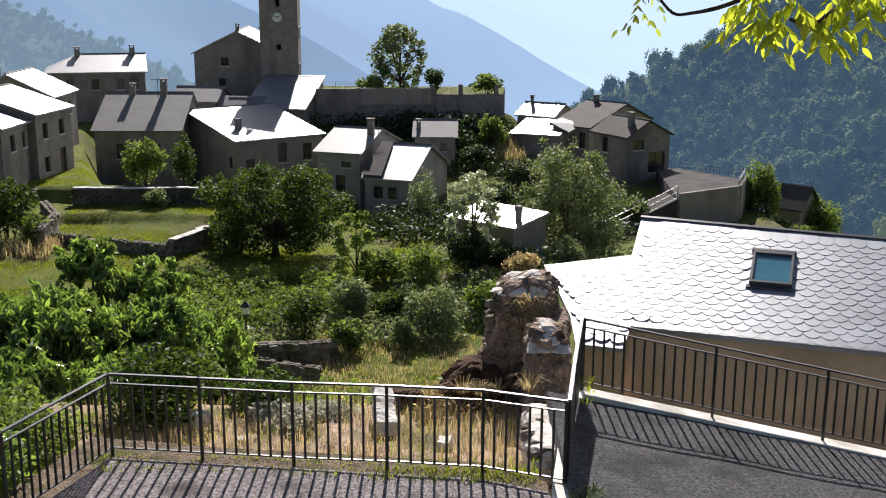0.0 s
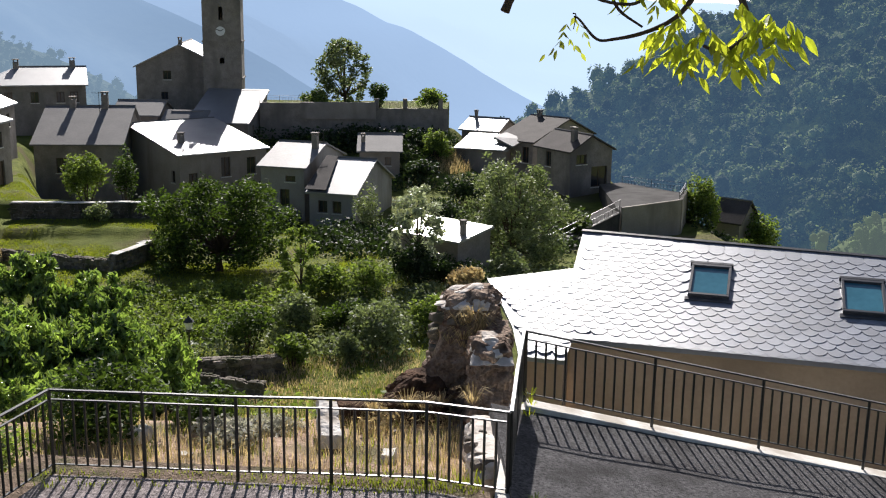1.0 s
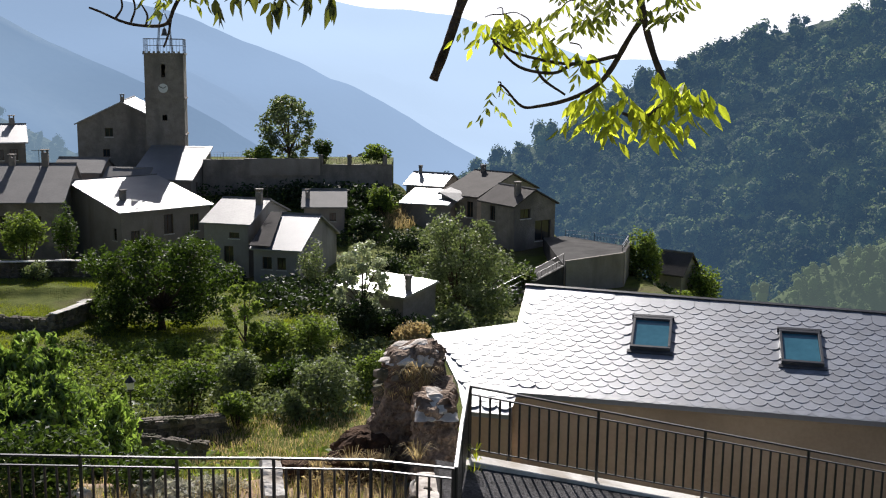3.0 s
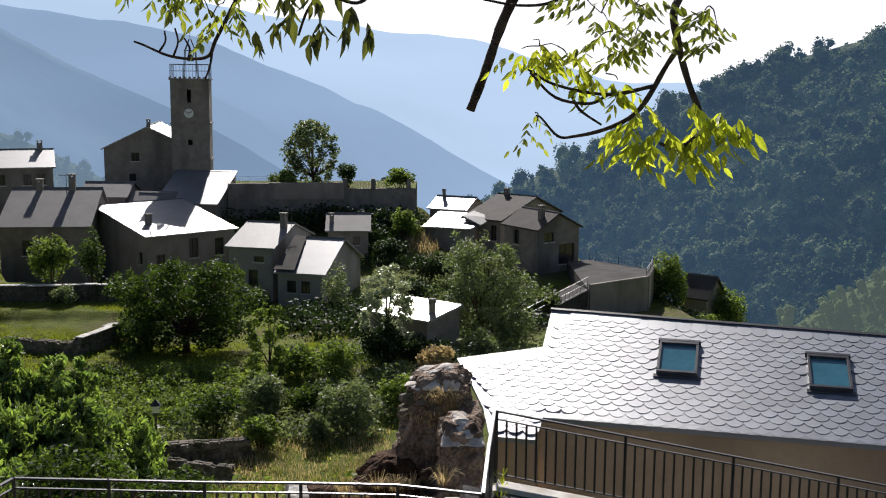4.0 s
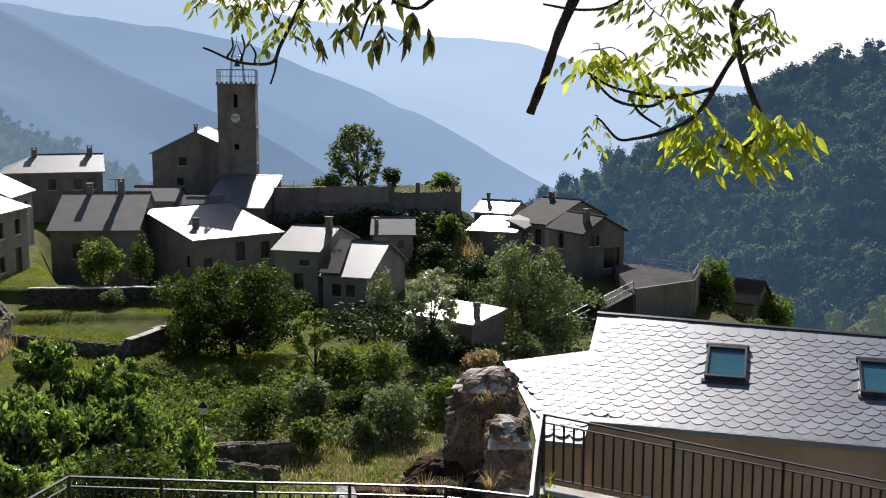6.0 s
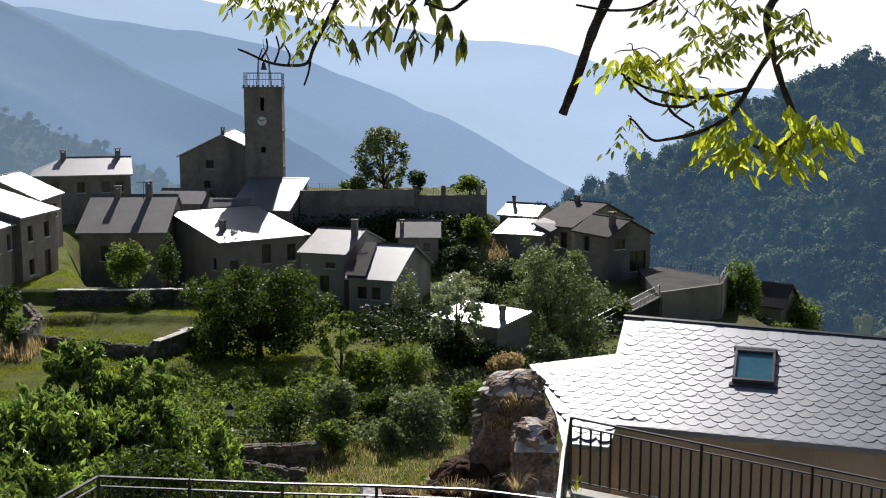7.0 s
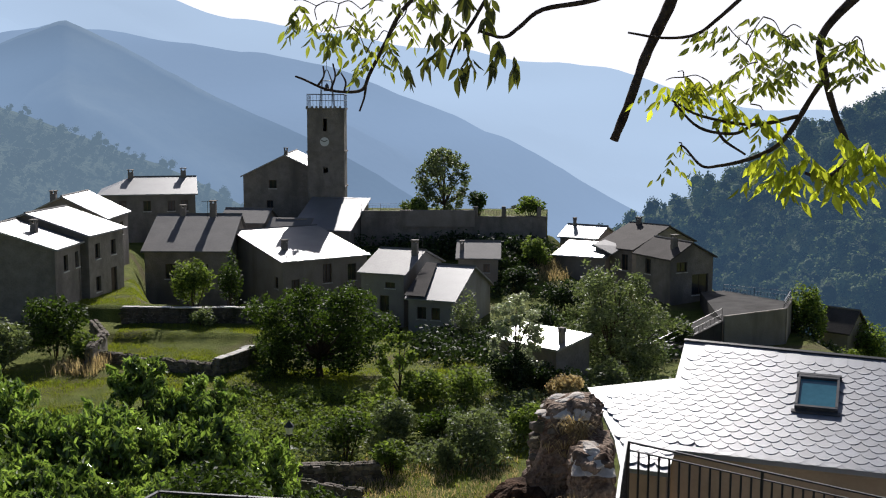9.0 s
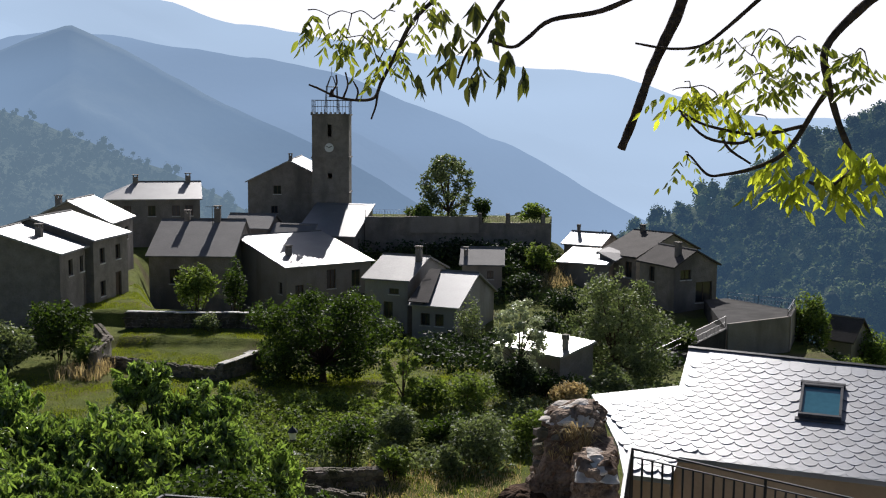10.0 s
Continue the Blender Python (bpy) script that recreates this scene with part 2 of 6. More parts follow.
def box(bm, x0, y0, z0, x1, y1, z1, m=None, bevel=0.0):
    vs = [bm.verts.new(((x1 if i & 1 else x0), (y1 if i & 2 else y0), (z1 if i & 4 else z0))) for i in range(8)]
    fs = [bm.faces.new([vs[i] for i in q]) for q in ((0, 2, 3, 1), (4, 5, 7, 6), (0, 1, 5, 4), (2, 6, 7, 3), (0, 4, 6, 2), (1, 3, 7, 5))]
    if bevel:
        es = list({e for f in fs for e in f.edges})
        got = bmesh.ops.bevel(bm, geom=es, offset=bevel, segments=1, affect="EDGES")
        vs = list({v for f in got["faces"] for v in f.verts} | {v for v in vs if v.is_valid})
    if m is not None:
        bmesh.ops.transform(bm, matrix=m, verts=[v for v in vs if v.is_valid])
    return bm


def cube_bm(x0, y0, z0, x1, y1, z1, m=None, bevel=0.0):
    return box(bmesh.new(), x0, y0, z0, x1, y1, z1, m, bevel)


def tube(bm, pts, radii, sides=6, cap=True):
    """A tapered tube along points."""
    pts = [Vector(p) for p in pts]
    rings, side = [], None
    for i, p in enumerate(pts):
        d = (pts[min(i + 1, len(pts) - 1)] - pts[max(i - 1, 0)]).normalized()
        if side is None:
            side = d.cross(Vector((0.3, 0.2, 1)) if abs(d.z) < 0.9 else Vector((1, 0, 0))).normalized()
        side = (side - d * side.dot(d)).normalized()
        up = d.cross(side)
        r = radii[i] if isinstance(radii, (list, tuple)) else radii
        rings.append([bm.verts.new(p + (side * math.cos(a) + up * math.sin(a)) * r) for a in (k * math.tau / sides for k in range(sides))])
    for a, b in zip(rings, rings[1:]):
        for k in range(sides):
            bm.faces.new((a[k], a[(k + 1) % sides], b[(k + 1) % sides], b[k]))
    if cap:
        bm.faces.new(rings[0][::-1])
        bm.faces.new(rings[-1])
    return bm


def prism(bm, poly, z0, z1):
    """An upright prism over a plan polygon; z0 and z1 may be lists, one height a corner."""
    n = len(poly)
    lo = [bm.verts.new((x, y, z0[i] if isinstance(z0, (list, tuple)) else z0)) for i, (x, y) in enumerate(poly)]
    hi = [bm.verts.new((x, y, z1[i] if isinstance(z1, (list, tuple)) else z1)) for i, (x, y) in enumerate(poly)]
    bm.faces.new(lo[::-1])
    bm.faces.new(hi)
    for k in range(n):
        bm.faces.new((lo[k], lo[(k + 1) % n], hi[(k + 1) % n], hi[k]))
    return bm


def smooth_path(pts, steps=5):
    """Catmull-Rom points through a polyline."""
    p = [Vector(q) for q in pts]
    p = [p[0] * 2 - p[1]] + p + [p[-1] * 2 - p[-2]]
    out = []
    for i in range(1, len(p) - 2):
        for s in range(steps):
            t = s / steps
            out.append(0.5 * (2 * p[i] + (p[i + 1] - p[i - 1]) * t + (2 * p[i - 1] - 5 * p[i] + 4 * p[i + 1] - p[i + 2]) * t * t + (3 * p[i] - p[i - 1] - 3 * p[i + 1] + p[i + 2]) * t ** 3))
    return out + [p[-2]]


def leaves(centres, radii, count, size, rng, flat=0.0, shape=4, droop=0.0, shell=0.55, aspect=0.5):
    """Many single leaves spread through clumps: vertices and faces."""
    C, R = np.asarray(centres, float), np.asarray(radii, float)
    if R.ndim == 1:
        R = np.repeat(R[:, None], 3, 1)
    w = (R.prod(1)) ** (2 / 3)
    pick = rng.choice(len(C), count, p=w / w.sum())
    d = rng.normal(size=(count, 3)); d /= np.linalg.norm(d, axis=1)[:, None]
    r = shell + (1 - shell) * rng.random(count) ** 0.6 + rng.normal(size=count) * 0.06
    P = C[pick] + d * R[pick] * r[:, None]
    a = rng.normal(size=(count, 3)); a[:, 2] *= 0.6; a[:, 2] -= droop
    a /= np.linalg.norm(a, axis=1)[:, None]
    nrm = d * 0.8 + rng.normal(size=(count, 3)) * 0.7 + np.array([0, 0, flat])
    b = np.cross(nrm, a); b /= np.linalg.norm(b, axis=1)[:, None] + 1e-9
    c = np.cross(a, b)
    s = size * (0.65 + 0.7 * rng.random(count))[:, None]
    if shape == 4:
        V = np.stack([P - a * s * 0.5, P + b * s * aspect * 0.5, P + a * s * 0.5, P - b * s * aspect * 0.5], 1).reshape(-1, 3)
        F = np.arange(count * 4).reshape(-1, 4).tolist()
    else:
        f = c * s * 0.10
        V = np.stack([P - a * s * 0.5, P - a * s * 0.12 + b * s * aspect * 0.5 + f, P + a * s * 0.22 + b * s * aspect * 0.42 + f, P + a * s * 0.55 - c * s * 0.08,
                      P + a * s * 0.22 - b * s * aspect * 0.42 + f, P - a * s * 0.12 - b * s * aspect * 0.5 + f], 1).reshape(-1, 3)
        k = np.arange(count)[:, None] * 6
        F = np.concatenate([k + [0, 1, 2, 3], k + [0, 3, 4, 5]], 0).tolist()
    return V.tolist(), F


def smoothstep(a, b, x):
    t = np.clip((x - a) / (b - a), 0, 1)
    return t * t * (3 - 2 * t)

# ---- ground ----
def ground_z(x, y):
    x, y = np.asarray(x, float), np.asarray(y, float)
    zl = np.interp(y, [-40, 15, 18.5, 24, 32, 40, 62, 66, 70.5, 71.2, 74.8, 75.4, 86, 100, 116, 119, 128, 150, 240, 420],
                   [-7.2, -7.2, -7.5, -10, -13.5, -16.3, -15.9, -15.8, -15.6, -15.1, -15.0, -14.1, -14.2, -14.4, -14.8, -14.8, -16, -35, -85, -150])
    zr = np.interp(y, [-40, 15, 18.5, 24, 32, 40, 62, 70, 80, 90, 104, 112, 117, 119, 128, 150, 240, 420],
                   [-7.2, -7.2, -7.5, -10.2, -14, -16.6, -16.2, -17.0, -17.8, -18.3, -17.2, -15.6, -14.6, -13.6, -16, -35, -85, -150])
    edge = -17 - 5.5 * smoothstep(76, 84, y)
    z = zl + (zr - zl) * smoothstep(0, 5, x - edge)
    hollow = smoothstep(-0.35, -0.325, x / np.maximum(y, 1)) * (1 - smoothstep(-20, -14, x)) * (1 - smoothstep(104, 114, y))
    z = z - 0.2 * np.clip(y - 76, 0, 25) * hollow
    east = np.clip(x - 24.5 + 4.5 * smoothstep(94, 102, y), 0, None)
    z = z - np.minimum(east * 0.9, 90) * smoothstep(20, 60, y)
    back = smoothstep(5, 9, x) * smoothstep(104, 117, y) * (1 - smoothstep(125, 160, y))
    z = z - back * 3.5
    west = np.clip(-x - 42, 0, None)
    z = z - np.minimum(west * 0.12, 40)
    z = z - 3.2 * smoothstep(1.95, 2.9, x) * (1 - smoothstep(30, 40, y))
    return z


def axis(parts):
    out = []
    for a, b, n in parts:
        out += list(np.linspace(a, b, n, endpoint=False))
    return np.array(out + [parts[-1][1]])


def make_ground():
    xs = axis([(-4000, -400, 12), (-400, -70, 18), (-70, -35, 30), (-35, 30, 130), (30, 70, 30), (70, 400, 18), (400, 4000, 12)])
    ys = axis([(-300, 0, 8), (0, 15, 8), (15, 45, 60), (45, 125, 180), (125, 170, 40), (170, 420, 25), (420, 4500, 12)])
    X, Y = np.meshgrid(xs, ys)
    Z = ground_z(X, Y)
    rough = np.array([noise.fractal((x * 0.22, y * 0.22, 3.1), 1.0, 2.0, 4) for x, y in zip(X.ravel(), Y.ravel())]).reshape(X.shape)
    Z = Z + rough * np.where((Y > 18) & (Y < 130), 0.16, 0.05)
    V = np.stack([X, Y, Z], -1).reshape(-1, 3).tolist()
    n, m = len(ys), len(xs)
    k = (np.arange(n - 1)[:, None] * m + np.arange(m - 1)[None]).ravel()
    F = np.stack([k, k + 1, k + m + 1, k + m], 1).tolist()
    return tagged(raw("ground", V, F, M_GROUND, smooth=True), "sloping garden ground of grass and bare dry earth", "ground", kind="structure")


make_ground()


def hillside(name, crest, material, depth, drop, label, bumps, seed, nu=160, nv=50, trees=0, size=6.0, rough_len=80.0, facets=42, detail=1):
    """A wooded slope that falls from a crest line towards the village."""
    cr = np.array(crest, float)
    u = np.r_[0, np.cumsum(np.hypot(*np.diff(cr[:, :2], axis=0).T))]
    s = np.linspace(0, u[-1], nu)
    C = np.stack([np.interp(s, u, cr[:, k]) for k in range(3)], 1)
    rng = np.random.default_rng(seed)
    rows = []
    for j in range(nv + 8):
        v = (j - 8) / (nv - 1)
        row = C.copy()
        toward = -row[:, :2] / np.hypot(row[:, 0], row[:, 1])[:, None]
        row[:, :2] += toward * depth * v
        if v >= 0:
            row[:, 2] -= drop * v ** 0.9
        else:
            row[:, 2] += drop * v * 1.5
        for i in range(nu):
            p = (row[i, 0] / rough_len, row[i, 1] / rough_len, seed)
            row[i, 2] += bumps * noise.fractal(p, 0.9, 2.1, 5) * (0.5 + min(abs(v) * 3, 1.2))
        rows.append(row)
    G = np.array(rows)
    V = G.reshape(-1, 3)
    k = (np.arange(nv + 7)[:, None] * nu + np.arange(nu - 1)[None]).ravel()
    F = np.stack([k, k + 1, k + nu + 1, k + nu], 1)
    hill = tagged(raw(name, V.tolist(), F.tolist(), material, smooth=True), label, "hillside", kind="structure")
    if trees:
        # crowns: uneven rounded lumps with leafy facets at their rims
        j, i = rng.uniform(7, nv + 6, trees), rng.uniform(0, nu - 1.001, trees)
        a, b = j.astype(int), i.astype(int)
        fa, fb = (j - a)[:, None], (i - b)[:, None]
        P = (G[a, b] * (1 - fa) + G[a + 1, b] * fa) * (1 - fb) + (G[a, b + 1] * (1 - fa) + G[a + 1, b + 1] * fa) * fb
        r = size * np.clip(rng.lognormal(-0.15, 0.48, trees), 0.35, 1.8)
        P[:, 2] += r * 0.45
        R = np.stack([r, r, r * rng.uniform(0.8, 1.4, trees)], 1)
        bm = bmesh.new()
        bmesh.ops.create_icosphere(bm, subdivisions=detail, radius=0.44)
        base = np.array([v.co[:] for v in bm.verts]); tri = np.array([[v.index for v in f.verts] for f in bm.faces])
        bm.free()
        off = rng.normal(size=(trees, 3, 3)) * (0.5, 0.5, 0.26)
        LP = (P[:, None] + off * R[:, None]).reshape(-1, 3)
        LR = (R[:, None] * rng.uniform(0.55, 1.1, (trees, 3, 1))).reshape(-1, 3)
        lump = 1 + 0.09 * rng.normal(size=(len(LP), len(base), 1))
        Vt = (base[None] * lump * LR[:, None] + LP[:, None]).reshape(-1, 3).tolist()
        Ft = (tri[None] + np.arange(len(LP))[:, None, None] * len(base)).reshape(-1, 3).tolist()
        Vl, Fl = leaves(LP, LR * 0.62, trees * facets, size * 0.30, rng, flat=0.35, shell=0.7, aspect=0.8)
        Ft += (np.array(Fl) + len(Vt)).tolist()
        Vt += Vl
        tagged(raw("far_woods", Vt, Ft, material, smooth=True), "dense deciduous woods covering a hazy slope", "woods", kind="stuff")
    return hill


# the haze on these slopes is glow held in their materials
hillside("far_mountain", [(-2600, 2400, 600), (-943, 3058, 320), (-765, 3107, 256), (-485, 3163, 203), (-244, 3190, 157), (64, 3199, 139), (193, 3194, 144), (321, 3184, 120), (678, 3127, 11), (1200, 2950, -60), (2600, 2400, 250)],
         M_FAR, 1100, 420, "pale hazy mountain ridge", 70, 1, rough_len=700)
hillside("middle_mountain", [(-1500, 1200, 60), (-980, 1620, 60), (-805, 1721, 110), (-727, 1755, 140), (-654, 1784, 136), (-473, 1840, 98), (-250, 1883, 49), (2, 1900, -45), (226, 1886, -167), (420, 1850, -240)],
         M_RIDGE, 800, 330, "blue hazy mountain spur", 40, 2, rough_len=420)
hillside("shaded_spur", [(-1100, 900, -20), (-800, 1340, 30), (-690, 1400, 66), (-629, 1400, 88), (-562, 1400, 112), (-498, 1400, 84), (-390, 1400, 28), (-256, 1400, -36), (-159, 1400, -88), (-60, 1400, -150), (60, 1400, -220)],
         M_SPUR, 560, 260, "mountain spur with blue haze and shade put into its glow", 14, 6, rough_len=240)
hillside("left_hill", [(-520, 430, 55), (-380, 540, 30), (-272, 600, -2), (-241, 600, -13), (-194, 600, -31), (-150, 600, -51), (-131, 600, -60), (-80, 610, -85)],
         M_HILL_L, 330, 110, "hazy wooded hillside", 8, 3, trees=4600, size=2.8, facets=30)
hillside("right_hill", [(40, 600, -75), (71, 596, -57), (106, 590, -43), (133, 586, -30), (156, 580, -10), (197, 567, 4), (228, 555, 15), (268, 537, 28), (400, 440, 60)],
         M_HILL, 330, 150, "wooded mountainside with lit and shaded crowns put into its colour", 10, 4, trees=4400, size=4.4, facets=84)
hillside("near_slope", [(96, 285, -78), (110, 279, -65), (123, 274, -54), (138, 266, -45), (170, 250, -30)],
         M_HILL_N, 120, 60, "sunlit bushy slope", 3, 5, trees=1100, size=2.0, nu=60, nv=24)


def haze_glow_sheet():
    """An added glowing sheet for the glaring haze below the sun, far behind every ridge."""
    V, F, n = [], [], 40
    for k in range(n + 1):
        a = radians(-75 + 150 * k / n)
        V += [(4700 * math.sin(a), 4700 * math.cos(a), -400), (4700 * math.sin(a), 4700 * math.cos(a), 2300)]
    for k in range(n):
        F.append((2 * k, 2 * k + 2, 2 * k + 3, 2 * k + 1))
    tagged(raw("backdrop", V, F, M_SKY_GLOW), "glowing white sheet standing in for glaring haze below the sun", "sky", kind="structure")


haze_glow_sheet()


def dry_bank():
    """The dry earth shelf between the terrace and the drop to the gardens."""
    xs, ys = np.linspace(-9, 1.15, 50), np.linspace(14.0, 20.5, 32)
    X, Y = np.meshgrid(xs, ys)
    Z = ground_z(X, Y) + 0.12 + 0.09 * np.array([noise.fractal((x * 1.3, y * 1.3, 9.0), 0.8, 2.0, 4) for x, y in zip(X.ravel(), Y.ravel())]).reshape(X.shape)
    m = len(xs)
    k = (np.arange(len(ys) - 1)[:, None] * m + np.arange(m - 1)[None]).ravel()
    tagged(raw("bank", np.stack([X, Y, Z], -1).reshape(-1, 3).tolist(), np.stack([k, k + 1, k + m + 1, k + m], 1).tolist(), M_EARTH, smooth=True), "dry stony earth bank behind the railing", "bank", kind="structure")


dry_bank()

# ---- houses ----
def wall_cells(bm, length, z0, z1, holes, thick, m):
    """A wall along local x with rectangular openings (s, z, w, h) going through it, as one closed skin."""
    ss = sorted({0.0, length, *[h[0] for h in holes], *[h[0] + h[2] for h in holes]})
    zs = sorted({z0, z1, *[h[1] for h in holes], *[h[1] + h[3] for h in holes]})
    ns, nz = len(ss) - 1, len(zs) - 1

    def solid(i, j):
        if not (0 <= i < ns and 0 <= j < nz):
            return False
        a, c = (ss[i] + ss[i + 1]) / 2, (zs[j] + zs[j + 1]) / 2
        return not any(h[0] < a < h[0] + h[2] and h[1] < c < h[1] + h[3] for h in holes)

    made = {}

    def v(i, j, k):
        if (i, j, k) not in made:
            made[i, j, k] = bm.verts.new(m @ Vector((ss[i], thick * k, zs[j])))
        return made[i, j, k]

    for i in range(ns):
        for j in range(nz):
            if not solid(i, j):
                continue
            bm.faces.new((v(i, j, 0), v(i + 1, j, 0), v(i + 1, j + 1, 0), v(i, j + 1, 0)))
            bm.faces.new((v(i, j, 1), v(i, j + 1, 1), v(i + 1, j + 1, 1), v(i + 1, j, 1)))
            if not solid(i - 1, j):
                bm.faces.new((v(i, j, 0), v(i, j + 1, 0), v(i, j + 1, 1), v(i, j, 1)))
            if not solid(i + 1, j):
                bm.faces.new((v(i + 1, j, 0), v(i + 1, j, 1), v(i + 1, j + 1, 1), v(i + 1, j + 1, 0)))
            if not solid(i, j - 1):
                bm.faces.new((v(i, j, 0), v(i, j, 1), v(i + 1, j, 1), v(i + 1, j, 0)))
            if not solid(i, j + 1):
                bm.faces.new((v(i, j + 1, 0), v(i + 1, j + 1, 0), v(i + 1, j + 1, 1), v(i, j + 1, 1)))


def window_unit(parent, m, w, h, shutters=None, bars=True, door=False):
    """A framed window or door, set back in its opening."""
    bm = bmesh.new()
    t = 0.07
    for x0, z0, x1, z1 in ((0, 0, w, t), (0, h - t, w, h), (0, t, t, h - t), (w - t, t, w, h - t)):
        box(bm, x0, 0.14, z0, x1, 0.22, z1, m)
    if bars and not door:
        box(bm, w / 2 - 0.03, 0.15, t, w / 2 + 0.03, 0.21, h - t, m)
    win = part("door" if door else "window", bm, M_DARKWOOD if (door or not shutters) else M_FRAME, parent)
    if door:
        part("door_leaf", cube_bm(t, 0.17, 0.02, w - t, 0.21, h - t, m), M_DARKWOOD, win, "dark wooden door leaf")
    else:
        part("pane", cube_bm(t, 0.175, t, w - t, 0.185, h - t, m), M_GLASS_DARK, win)
        part("sill", cube_bm(-0.08, -0.06, -0.09, w + 0.08, 0.13, -0.004, m), M_CONCRETE, win)
    if shutters:
        for s in (-1, 1):
            x0 = -w * 0.5 - 0.02 if s < 0 else w + 0.02
            part("shutter", cube_bm(x0, -0.05, 0, x0 + w * 0.5, -0.006, h, m, 0.01), shutters, win)
    return win


def chimney(parent, x, y, z0, z1, w=0.5, pot=True, cap=M_DARKWOOD):
    c = part("chimney", cube_bm(x - w / 2, y - w / 2, z0, x + w / 2, y + w / 2, z1, None, 0.03), M_STONE, parent)
    bm = bmesh.new()
    for sx in (-1, 1):
        for sy in (-1, 1):
            box(bm, x + sx * w * 0.36 - 0.06, y + sy * w * 0.36 - 0.06, z1 + 0.002, x + sx * w * 0.36 + 0.06, y + sy * w * 0.36 + 0.06, z1 + 0.22)
    box(bm, x - w * 0.62, y - w * 0.62, z1 + 0.222, x + w * 0.62, y + w * 0.62, z1 + 0.30)
    part("chimney_cap", bm, M_CONCRETE if cap is None else M_STONE, c)
    return c


def slab(bm, corners, thick):
    """A roof slab over four or three upper corners, thickened straight down."""
    hi = [bm.verts.new(c) for c in corners]
    lo = [bm.verts.new((c[0], c[1], c[2] - thick)) for c in corners]
    n = len(corners)
    bm.faces.new(hi)
    bm.faces.new(lo[::-1])
    for k in range(n):
        bm.faces.new((hi[(k + 1) % n], hi[k], lo[k], lo[(k + 1) % n]))
    return bm


def house(label, a, ang, L, W, base, eave, rise, wall_mat, roof_mat, ridge=None, mono=False, hip=(0, 0), over=0.28, chimneys=(), front=(), right=(), left=(), back_eave=None, shutters=None, name="house"):
    """A pitched-roof house: front eave from a along ang, ridge parallel to it, gables at both ends."""
    H = thing(name, label, "house", "village houses" if name == "house" else "", pose(a[0], a[1], 0, 0, 0, ang))
    r = W if mono else (ridge or W / 2)
    be = eave if back_eave is None else back_eave
    top = eave + rise
    T = 0.35
    I = Matrix.Identity(4)
    faces = ((front, L, I, "front"), (right, W, pose(L, 0, 0, 0, 0, 90), "right"), (left, W, pose(0, W, 0, 0, 0, -90), "left"), ((), L, pose(L, W, 0, 0, 0, 180), "back"))
    for holes, length, m, side in faces:
        hh = [h[:4] for h in holes]
        bm = bmesh.new()
        h1 = eave if side == "front" else (top if mono and side == "back" else be if side == "back" else min(eave, be))
        l0, l1 = (T, length - T) if side in ("front", "back") else (0, length)
        shift = pose(l0, 0, 0)
        wall_cells(bm, l1 - l0, base, h1, [(h[0] - l0, *h[1:]) for h in hh], T, m @ shift)
        if side in ("right", "left") and not hip[0 if side == "left" else 1]:
            x0, x1 = (0.0, T) if side == "left" else (L - T, L)
            lo = min(eave, be)
            prof = [(0, lo), (W, lo)]
            if mono:
                prof += [(W, top)] + ([(0, eave)] if eave > lo else [])
            else:
                prof += ([(W, be)] if be > lo else []) + [(r, top)] + ([(0, eave)] if eave > lo else [])
            va = [bm.verts.new((x0, y, z)) for y, z in prof]
            vb = [bm.verts.new((x1, y, z)) for y, z in prof]
            bm.faces.new(va[::-1]); bm.faces.new(vb)
            for k in range(len(prof)):
                bm.faces.new((va[k], va[(k + 1) % len(prof)], vb[(k + 1) % len(prof)], vb[k]))
        bmesh.ops.remove_doubles(bm, verts=bm.verts, dist=0.0005)
        wall = part("wall", bm, wall_mat, H)
        for h in holes:
            window_unit(wall, m @ pose(h[0], 0, h[1]), h[2], h[3], shutters if len(h) > 5 and h[5] else None, door=len(h) > 4 and h[4])
    th, up = 0.14, 0.10
    sl = rise / r
    hl, hr = hip
    bm = bmesh.new()
    ze = eave + up - sl * over
    rl, rr = (hl if hl else -over), (L - hr if hr else L + over)
    slab(bm, [(-over, -over, ze), (L + over, -over, ze), (rr, r, top + up), (rl, r, top + up)], th)
    if not mono:
        sb = (top - be) / (W - r)
        zb = be + up - sb * over
        slab(bm, [(L + over, W + over, zb), (-over, W + over, zb), (rl, r, top + up), (rr, r, top + up)], th)
        if hl:
            slab(bm, [(-over, W + over, zb), (-over, -over, ze), (rl, r, top + up)], th)
        if hr:
            slab(bm, [(L + over, -over, ze), (L + over, W + over, zb), (rr, r, top + up)], th)
    roof = part("roof", bm, roof_mat, H)
    if not mono:
        part("ridge_cap", tube(bmesh.new(), [(rl, r, top + up + 0.01), (rr, r, top + up + 0.01)], 0.09, 6), M_SLATE_DULL, roof)
    for c in chimneys:
        x, y, h = c[:3]
        zr = eave + sl * y if y <= r else top - (top - be) / max(W - r, 0.1) * (y - r)
        chimney(roof, x, y, zr - 0.3, zr + h, c[3] if len(c) > 3 else 0.5)
    return H


V = (0.8, 1.15)
house("stone end house with glaring slate roof", (-31.0, 73.65), 90, 4.6, 9.8, -17, -9.8, 1.5, M_STONE, M_SLATE_FAR, chimneys=[(2.8, 2.6, 0.7, 0.45)], front=[(1.5, -11.6, *V), (3.6, -11.6, *V)], left=[])
